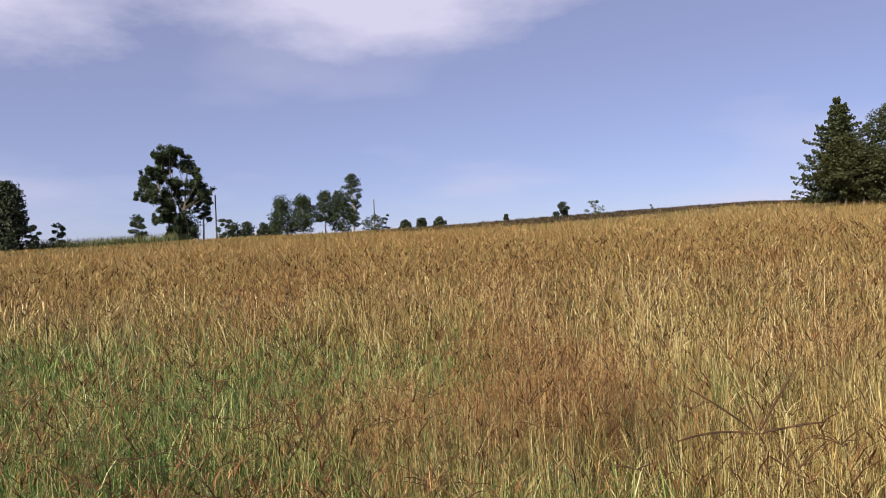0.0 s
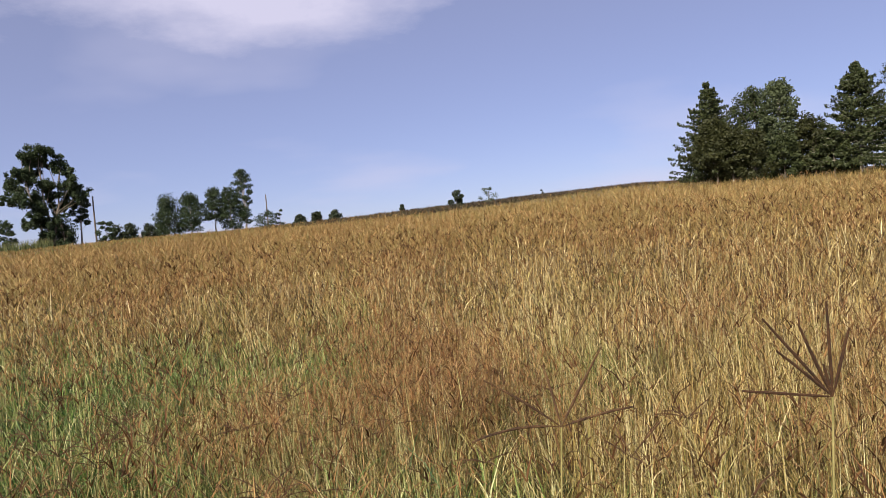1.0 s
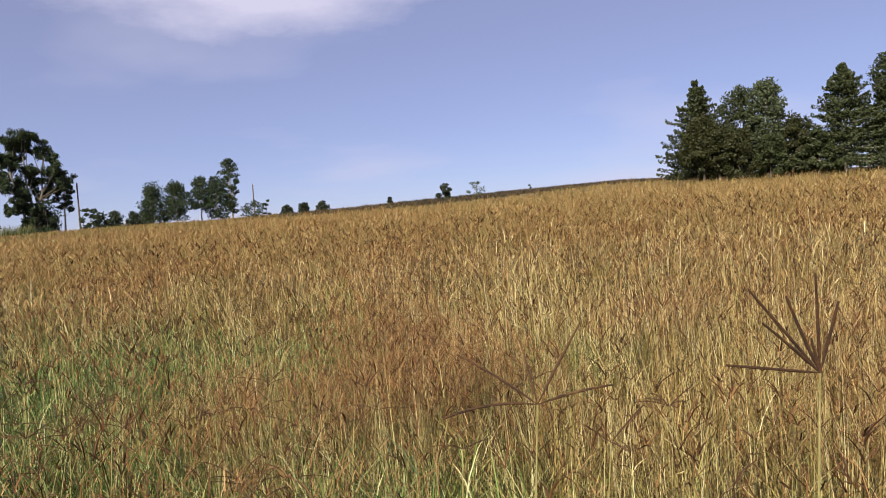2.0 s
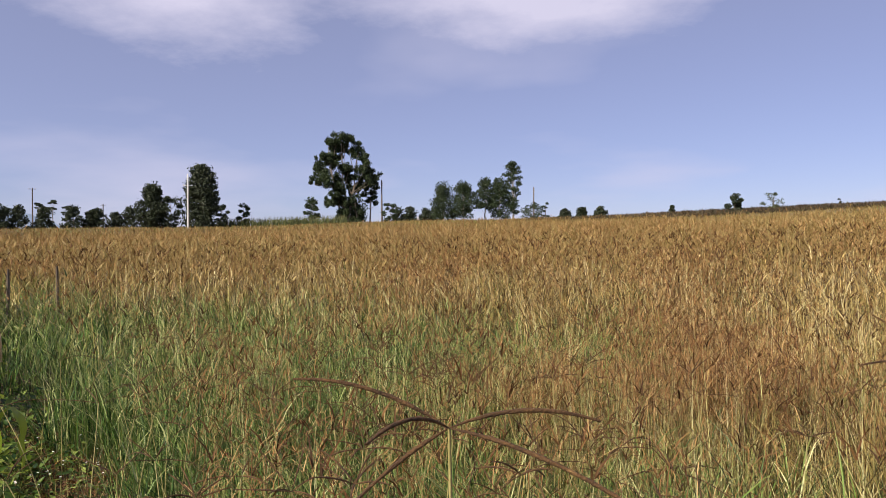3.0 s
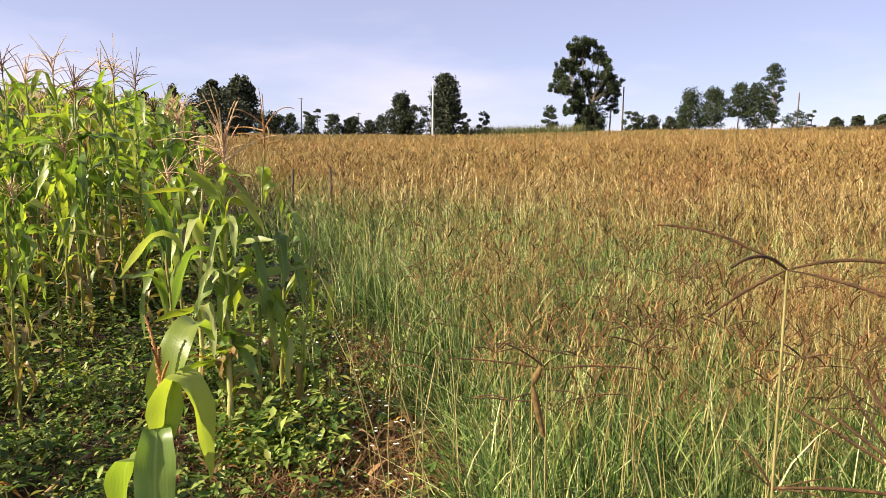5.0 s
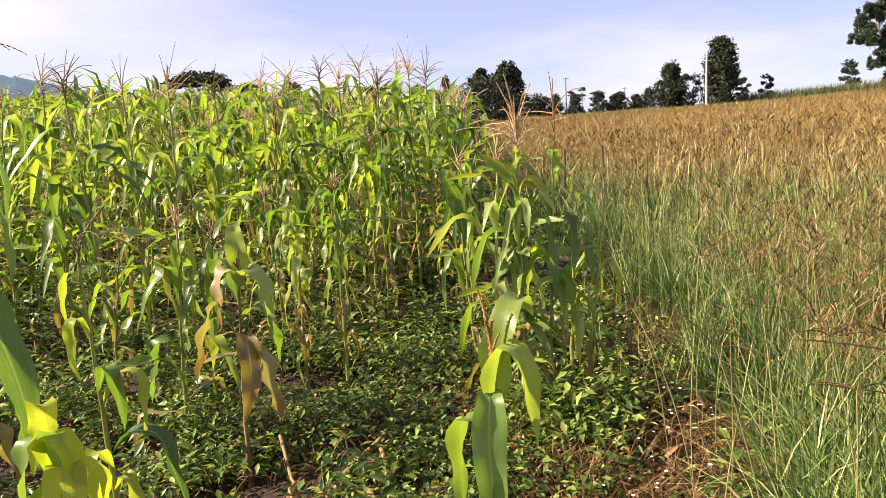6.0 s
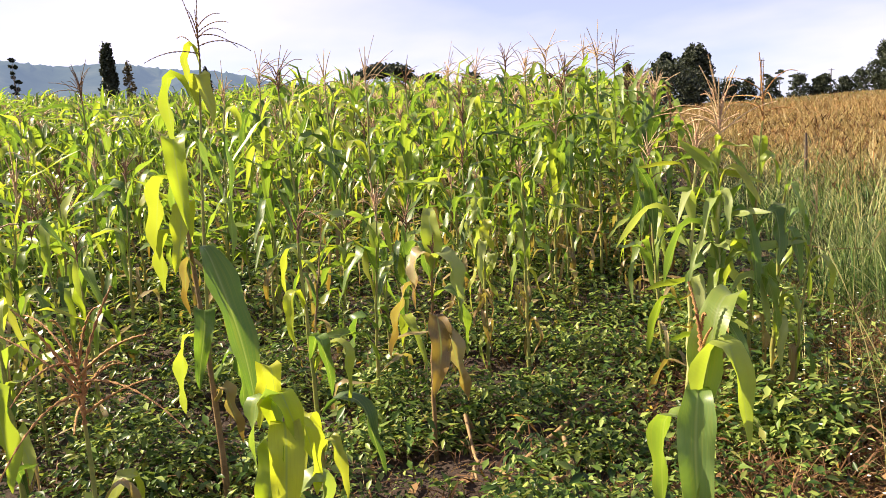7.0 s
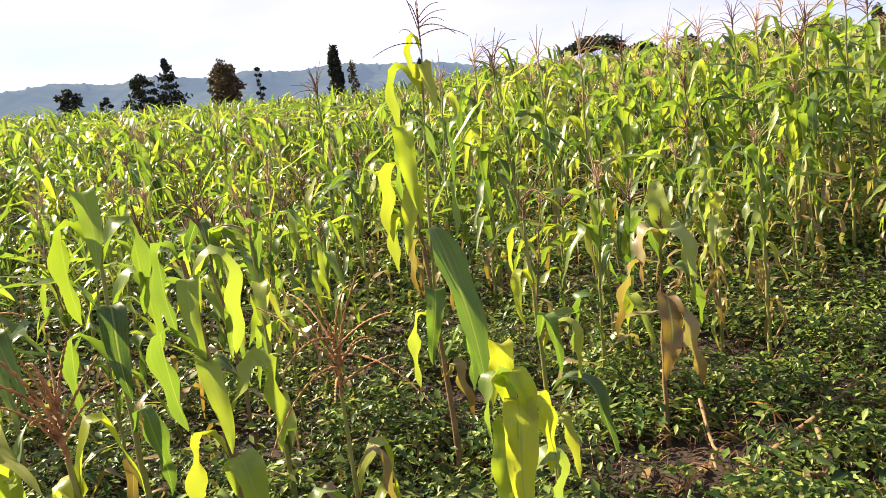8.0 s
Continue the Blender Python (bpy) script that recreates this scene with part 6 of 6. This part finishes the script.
maize("maize plant with large translucent yellow-green leaves", 1.02,
      [(f, az, length, 0.7 * width, rise, droop, mat, wave, twist) for f, az, length, width, rise, droop, mat, wave, twist in ((0.80, 24, 0.34, 0.062, 84, 165, B, 0.05, 0.03), (0.75, 294, 0.5, 0.11, 74, 160, B, 0.05, 0.25), (0.66, 114, 0.50, 0.10, 70, 160, B, 0.04, 0.3), (0.55, 24, 0.6, 0.10, 86, 150, B, 0.04, 0.02), (0.5, 60, 0.45, 0.09, 80, 158, B, 0.04, 0.1), (0.92, 130, 0.35, 0.06, 80, 100, B, 0.04, 0.1), (0.6, 0, 0.42, 0.085, 82, 168, B, 0.04, 0.03), (0.7, 70, 0.4, 0.06, 70, 120, B, 0.08, 0.2), (0.4, 290, 0.45, 0.07, 60, 140, B, 0.08, 0.3))]
      + [(f, az, 0.8 * length, 0.8 * width, rise, droop, (B, Y, P)[n % 3] if mat is G else mat, wave, twist / 3) for n, (f, az, length, width, rise, droop, mat, wave, twist) in enumerate(usual_leaves(np.random.default_rng(14), 1.1, 12, 0.3, 0.3, 0.9))],
      (0.28, 12, TASSEL_RED), 14, turnover=4.5, spindle=0.0036, at=(-1.45, -1.10), thick=0.012)
maize("maize plant with broad yellow flag leaf", 1.38,
      [(0.95, 20, 0.42, 0.09, 86, 170, Y, 0.04, 0.03), (0.9, 290, 0.5, 0.10, 66, 165, Y, 0.04, 0.3), (0.88, 110, 0.5, 0.10, 66, 165, Y, 0.04, 0.3), (0.75, 110, 0.5, 0.09, 56, 150, Y, 0.06, 0.3), (0.66, 20, 0.5, 0.11, 80, 168, G, 0.06, 0.03), (0.6, 290, 0.5, 0.08, 54, 155, G, 0.06, 0.3), (0.45, 60, 0.46, 0.08, 50, 150, G, 0.1, 0.2), (0.3, 220, 0.4, 0.06, 10, 100, D, 0.1, 0.3)],
      None, 15, turnover=4.5, spindle=0.003, at=(-2.62, -1.42), thick=0.012)
maize("yellowing maize plant between taller ones", 1.2,
      usual_leaves(g0, 1.15, 12, 0.3, 0.4, 0.9), (0.28, 12, TASSEL), 16, at=(-3.05, -1.0), thick=0.012)
maize("yellowing maize plant with bent leaves", 1.15,
      usual_leaves(g0, 1.15, 12, 0.3, 0.5, 0.9), (0.26, 12, TASSEL_RED), 17, at=(-1.98, -1.5), thick=0.012)
HERO = [(-2.8, 2.1), (-1.39, 0.67), (-2.12, -0.19), (-2.56, 0.02), (-3.14, 0.68), (-3.16, -0.28), (-4.35, -0.22), (-4.03, 1.42), (-3.8, 1.58), (-1.84, -0.64), (-2.18, -0.98), (-1.45, -1.10), (-2.62, -1.42), (-3.05, -1.0), (-1.98, -1.5)]


def rows_of_maize():
    """The plot's rows: places with their distance, nearest first."""
    g = np.random.default_rng(77)
    ax, ay = polar(52.0, 1.0)
    bx, by = polar(142.0, 1.0)
    out = []
    for i in range(-6, 84):
        for j in range(-60, 200):
            if g.uniform() < 0.21:
                continue
            p, q = j * 0.36 + g.normal(0, 0.09), 0.35 + i * 0.72 + g.normal(0, 0.07)
            x, y = float(ax * p + bx * q), float(ay * p + by * q)
            r = math.hypot(x, y)
            az = math.degrees(math.atan2(-x, y))
            edge = float(np.interp(r, [0, 3, 4, 6, 12, 60], [60, 57, 54, 52.5, 52, 52.5]))
            # Rows past the view, out to 150 degrees, are added for sun shade.
            if not edge < az < 150 or r > 47 or r < 2.4:
                continue
            if r > 24 and g.uniform() < 0.35:
                continue
            if r < 6.2 and az < 100 and g.uniform() < 0.50 - 0.22 * (r - 3.4):
                continue
            if r < (3.4 if az < 98 else 2.9) and az < 128:
                continue
            if az > 122 and (r > 26 or r < 3.0):
                continue
            if min(math.hypot(x - hx, y - hy) for hx, hy in HERO) < 0.4:
                continue
            out.append((r, x, y, az))
    return sorted(out)


def plant_height(r, az, g):
    tall = 1.38 + 0.62 * float(smoothstep(r, 4.5, 7.5)) * (0.3 + 0.7 * float(smoothstep(92 - az, 0, 16)))
    return tall * g.uniform(0.76, 1.08)


def plot():
    g = np.random.default_rng(5)
    kinds = []
    for k in range(18):
        h = 1.5
        with_tassel = k % 6 != 1
        leaves = usual_leaves(g, h, int(g.integers(10, 14)), 0.40, 0.12 + 0.2 * (k % 3 == 1), 1.08)
        text = ("green maize plant with a branched straw tassel", "yellowing maize plant with drooping leaves", "green maize plant with a dark tassel and dry lower leaves")[k % 3]
        kinds.append(maize(text, h * (0.86 if with_tassel else 1.0), leaves,
                           (g.uniform(0.24, 0.34), int(g.integers(9, 16)), TASSEL_DARK if k % 3 == 2 else TASSEL) if with_tassel else None,
                           200 + k, lean=(g.normal(0, 0.04), g.normal(0, 0.04)), stalk=STALK_DRY if k % 5 == 4 else STALK))
    places = rows_of_maize()
    used = set()
    for n, (r, x, y, az) in enumerate(places[:300]):
        k = int(g.integers(0, 18))
        s = plant_height(r, az, g) / 1.5
        m = Matrix.Translation((x, y, float(lie(x, y)) - 0.01)) @ pose(0, 0, 0, g.normal(0, 3), g.normal(0, 3), g.uniform(0, 360)) @ Matrix.Scale(s, 4)
        if k in used:
            copy_thing(kinds[k], m)
        else:
            kinds[k].matrix_world = m
            used.add(k)
    # the rest of the plot, further off
    mats = [LEAF_GREEN, LEAF_YELLOW, LEAF_DRY, STALK, TASSEL]
    protos, simple = [], []
    for k in range(24):
        near = k < 12
        h, pieces, idx = 1.5, [], []
        for f, az, length, width, rise, droop, mat, wave, twist in usual_leaves(g, h, 9 if near else 7, 0.3, 0.16, 1.25 if near else 1.35):
            pc = turned(maize_leaf(length, width * 1.15, rise, droop, wave, k * 31 + len(pieces), steps=5 if near else 3, twist=twist), az, (0, 0, f * h * 0.9))
            pieces.append(pc); idx += [mats.index(mat)] * len(pc[1])
        pc = tube([(0, 0, 0), (0.01, 0, h * 0.92)], [0.012, 0.006], 4)
        pieces.append(pc); idx += [3] * len(pc[1])
        if k % 6:
            t = np.linspace(0, 1, 3 if near else 2)
            for b in range(8 if near else 5):
                a, rise = g.uniform(0, 6.283), g.uniform(0.6, 1.4)
                L = g.uniform(0.16, 0.3)
                pc = tube(np.stack([np.cos(a) * np.cos(rise) * L * t, np.sin(a) * np.cos(rise) * L * t, h * 0.9 + np.sin(rise) * L * t - 0.06 * t ** 2], 1), 0.006 * (1 - 0.3 * t), 3)
                pieces.append(pc); idx += [4] * len(pc[1])
        (protos if near else simple).append((*join(pieces), np.array(idx)))
    vs, qs, us, ids, at = [], [], [], [], 0
    for r, x, y, az in places[300:]:
        v, q, u, i = (protos if r < 15 else simple)[int(g.integers(0, 12))]
        a, s = g.uniform(0, 6.283), plant_height(r, az, g) / 1.5
        c, n = math.cos(a) * s, math.sin(a) * s
        w = np.stack([v[:, 0] * c - v[:, 1] * n + x, v[:, 0] * n + v[:, 1] * c + y, v[:, 2] * s + float(lie(x, y))], 1)
        vs.append(w), qs.append(q + at), us.append(u), ids.append(i)
        at += len(v)
    mesh = np_mesh("maize_crop", np.concatenate(vs), [np.concatenate(qs)], np.concatenate(us), mats, np.concatenate(ids), smooth=True)
    tagged(new("maize_crop", mesh), "dense standing maize further back in the plot", "maize", kind="stuff")


plot()


def tall_maize():
    """The tallest plants, whose tassels stand against the sky."""
    g = np.random.default_rng(19)
    for k, (az, r, h) in enumerate(((53.6, 7.2, 2.0), (55.0, 6.6, 2.05), (56.2, 7.4, 2.12), (57.3, 6.4, 1.95), (58.6, 7.0, 2.1), (60.2, 6.8, 2.0), (61.8, 7.6, 2.1), (64.0, 7.0, 1.95), (66.5, 7.8, 2.0),
                                    (70.0, 7.2, 1.9), (73.5, 6.2, 1.9), (76.0, 6.4, 1.95), (79.0, 5.4, 1.9), (81.5, 5.6, 1.95), (85.0, 6.6, 1.85), (94.0, 7.0, 1.9))):
        x, y = polar(az, r)
        x, y, h = float(x) - 0.15, float(y) - 0.4, h - 0.06
        maize("tall maize plant with a pinkish-straw tassel against the sky", h, usual_leaves(g, 1.75, 11, 0.25, 0.08), (g.uniform(0.36, 0.48), int(g.integers(12, 18)), TASSEL if k % 3 else TASSEL_DARK),
              300 + k, spindle=0.0040, low=0.3, at=(x, y), turn=g.uniform(0, 360), lean=(g.normal(0, 0.025), g.normal(0, 0.025)), thick=0.013)


tall_maize()

# tall green crop strip on the far edge of the grass


def far_strip():
    g = np.random.default_rng(8)
    n = 2600
    x, y = polar(g.uniform(20.5, 30.5, n), g.uniform(127, 133, n))
    base = np.stack([x, y, lie(x, y)], 1)
    return strips(base, g.uniform(0.7, 1.9, n), g.uniform(0.06, 0.14, n), g.uniform(0.1, 0.7, n), g.uniform(0, 6.3, n), g.uniform(0, 6.3, n), g.uniform(0.5, 0.9, n), 2)


lay("far_crop", "strip of tall green crop on the far field edge", [far_strip()], FAR_CROP, "crop")

# ---------------------------------------------------------------- weeds and litter on the plot's floor


def weeds(n, r0, r1, fall, size, seed, az0=33, az1=128):
    g = np.random.default_rng(seed)
    m = n // 9
    x, y, r = scatter(g, m, r0, r1, az0, az1, fall)
    ok = (in_maize(x, y) > g.uniform(0.0, 0.9, m)) & keep_clear(x, y, 0.5) & (patchy(x, y, 0.8, 17) > g.uniform(-0.75, 0.3, m))
    edge = smoothstep(np.degrees(np.arctan2(-x, y)), 46, 58)
    ok &= g.uniform(0, 1, m) < 0.45 + 0.55 * edge
    x, y, r = x[ok], y[ok], r[ok]
    tall = np.clip(0.12 + 0.10 * smoothstep(r, 3.0, 4.6) + 0.13 * patchy(x, y, 1.1, 18) + g.normal(0, 0.08, len(x)), 0.015, 0.5)
    k = 9
    rad = np.repeat(0.035 + 0.25 * tall, k) * np.sqrt(g.uniform(0, 1, len(x) * k)) * np.maximum(1, np.repeat(r, k) / 5)
    a = g.uniform(0, 6.283, len(x) * k)
    cx, cy = np.repeat(x, k) + np.cos(a) * rad, np.repeat(y, k) + np.sin(a) * rad
    cz = lie(cx, cy) + np.repeat(tall, k) * g.uniform(0.15, 1.0, len(a)) ** 0.7
    s = size * g.uniform(0.5, 1.3, len(a)) * np.maximum(1, np.repeat(r, k) / 4.5)
    out = np.stack([np.cos(a), np.sin(a), g.normal(-0.1, 0.45, len(a))], 1)
    out /= np.linalg.norm(out, axis=1, keepdims=True)
    side = np.cross(out, np.stack([g.normal(0, 0.35, len(a)), g.normal(0, 0.35, len(a)), np.ones(len(a))], 1))
    side /= np.linalg.norm(side, axis=1, keepdims=True)
    up = np.cross(side, out)
    c = np.stack([cx, cy, cz], 1)
    S = s[:, None]
    v = np.stack([c - out * S, c - side * S * 0.42 + up * S * 0.14 - out * S * 0.1, c + side * S * 0.42 + up * S * 0.14 - out * S * 0.1, c + out * S - up * S * 0.15], 1).reshape(-1, 3)
    i = np.arange(len(a)) * 4
    tris = np.concatenate([np.stack([i, i + 3, i + 1], 1), np.stack([i, i + 2, i + 3], 1)])
    fresh = np.repeat((g.uniform(0, 1, len(x)) < 0.16) * g.uniform(0.3, 0.9, len(x)), k)
    u = np.stack([np.repeat(fresh, 4), np.tile([0, 0.4, 0.4, 1.0], len(a))], 1)
    return v, np.zeros((0, 4), int), tris, u


lay("weeds", "dense low broadleaf weeds between the maize stalks",
    [weeds(56000, 1.2, 5.0, 0.7, 0.019, 51), weeds(44000, 1.2, 5.0, 0.7, 0.032, 54), weeds(13000, 3.0, 5.5, 0.7, 0.034, 55, 44, 55), weeds(70000, 5.0, 12, 1.0, 0.030, 52, 40, 125), weeds(24000, 12, 34, 1.2, 0.032, 53, 48, 122)], WEED, "weeds")


def litter(n, r0, r1, seed, az0, az1, size, wide, low=0.02):
    g = np.random.default_rng(seed)
    x, y, r = scatter(g, n, r0, r1, az0, az1, 1.0)
    ok = (in_maize(x, y) > 0.15) & keep_clear(x, y, 0.6)
    x, y = x[ok], y[ok]
    n = len(x)
    base = np.stack([x, y, lie(x, y) + g.uniform(0.0, 0.08, n)], 1)
    return strips(base, g.uniform(0.0, 0.08, n) + low, wide * g.uniform(0.5, 1.6, n), size * g.uniform(0.4, 1.5, n), g.uniform(0, 6.3, n), g.uniform(0, 6.3, n), (g.uniform(0, 1, n) < 0.04) * 0.9, 3, 1.1)


lay("dry_litter", "dry straw and dead leaves lying on the soil",
    [litter(5200, 1.3, 7, 61, 34, 125, 0.12, 0.010, 0.05), litter(6500, 1.6, 7, 62, 33, 56, 0.14, 0.008, 0.06), litter(1500, 1.6, 5, 65, 34, 60, 0.10, 0.028, 0.03), litter(700, 1.7, 5.5, 64, 33, 54, 0.3, 0.005, 0.2), litter(260, 1.5, 5, 63, 45, 125, 0.3, 0.04)], LITTER, "litter")
lay("edge_grass", "loose green grass blades spilling into the weedy strip",
    [strips(np.stack([bx, by, lie(bx, by)], 1), np.abs(gg.normal(0.22, 0.10, len(bx))) + 0.08, np.full(len(bx), 0.005), np.abs(gg.normal(0.1, 0.08, len(bx))), gg.uniform(0, 6.3, len(bx)), gg.uniform(0, 6.3, len(bx)), np.clip(gg.normal(0.75, 0.3, len(bx)), 0, 1), 3)
     for gg in [np.random.default_rng(71)] for bx, by, _ in [scatter(gg, 1500, 3.6, 12, 36, 46, 0.9)]], GRASS, "grass")


def fallen_stalk(label, x, y, length, az, seed, mat=None, thick=0.0145):
    g = np.random.default_rng(seed)
    t = np.linspace(0, 1, 8)
    a = radians(az)
    bend = np.cumsum(g.normal(0, 0.02, 8))
    px, py = x + np.cos(a) * length * t - np.sin(a) * bend, y + np.sin(a) * length * t + np.cos(a) * bend
    pts = np.stack([px - x, py - y, lie(px, py) - float(lie(x, y)) + 0.06 + 0.04 * np.abs(g.normal(0, 1, 8))], 1)
    v, q, u = tube(pts, thick * (1.1 - 0.4 * t) * (1 + 0.15 * np.array([k % 2 for k in range(8)])), 7)
    ob = new("fallen_stalk", np_mesh("fallen_stalk", v, [q], None, [mat or STALK_DRY], smooth=True))
    ob.matrix_world = Matrix.Translation((x, y, float(lie(x, y))))
    tagged(ob, label, "maize stalk", "fallen stalks")


fallen_stalk("dry bent maize stalk lying on bare soil", -2.74, 0.95, 1.0, 123, 1)
fallen_stalk("dry broken maize stalk on the soil", -2.45, 0.95, 0.42, 134, 6)
fallen_stalk("dry broken maize stalk on the soil", -2.2, 0.55, 0.5, -60, 2)
fallen_stalk("pale dead maize stalk half under weeds", -3.17, 0.85, 0.5, -11, 3, STALK_DRY, 0.008)
fallen_stalk("dry bent maize stalk beside the grass", -2.4, 2.25, 0.6, 30, 4, thick=0.007)
fallen_stalk("pale dead grass stem bent over the weeds", -2.2, 2.6, 0.6, 20, 5, STEM, 0.003)


def broad_leaf(label, x, y, size, mat, seed, lift):
    g = np.random.default_rng(seed)
    t = np.linspace(-1, 1, 7)
    w = np.sqrt(np.clip(1 - t ** 2, 0, 1)) * 0.62 + 0.02
    v = np.concatenate([np.stack([t, s * w, 0.18 * (s * s) * w + 0.10 * np.sin(2 * t + s)], 1) for s in (-1, 0, 1)]) * size
    i = np.arange(6)
    q = np.concatenate([np.stack([i, i + 1, i + 8, i + 7], 1), np.stack([i + 7, i + 8, i + 15, i + 14], 1)])
    u = np.concatenate([np.stack([np.full(7, 0.9), (t + 1) / 2], 1)] * 3)
    ob = new("fallen_leaf", np_mesh("fallen_leaf", v, [q], u, [mat], smooth=True))
    ob.matrix_world = Matrix.Translation((x, y, float(lie(x, y)) + lift)) @ pose(0, 0, 0, g.uniform(-35, 35), g.uniform(-35, 35), g.uniform(0, 360))
    tagged(ob, label, "leaf", "fallen leaves")


AMBER, an, al = material("amber_leaf")
leafy(an, al, ramp(an, [(0.0, (0.5, 0.28, 0.02)), (1.0, (0.6, 0.4, 0.04))]).outputs[0], 0.5, 0.35)
for k, (x, y, s, lift) in enumerate(((-2.62, 1.98, 0.035, 0.16), (-2.55, 1.93, 0.03, 0.14), (-2.08, 1.32, 0.028, 0.06), (-2.2, 1.7, 0.022, 0.05), (-2.9, 1.75, 0.03, 0.1))):
    broad_leaf("small amber-yellow fallen leaf among weeds", x, y, s, AMBER, k, lift)


def tiny_flowers():
    g = np.random.default_rng(13)
    n = 120
    x, y, r = scatter(g, n, 2.0, 5.5, 36, 50, 1.0)
    pieces = []
    for k in range(n):
        c = np.array([x[k], y[k], float(lie(x[k], y[k])) + g.uniform(0.1, 0.26)])
        a = np.arange(6) * 1.047 + g.uniform(0, 1)
        ring = c + np.stack([np.cos(a), np.sin(a), 0.25 + 0 * a], 1) * g.uniform(0.006, 0.010)
        pieces.append((np.concatenate([[c], ring]), np.array([(0, 1, 2, 3), (0, 3, 4, 5), (0, 5, 6, 1)]), np.zeros((7, 2))))
    v, q, u = join(pieces)
    tagged(new("wild_flowers", np_mesh("wild_flowers", v, [q], u, [PETAL])), "tiny white wild flowers among the weeds", "flower", kind="stuff")


tiny_flowers()
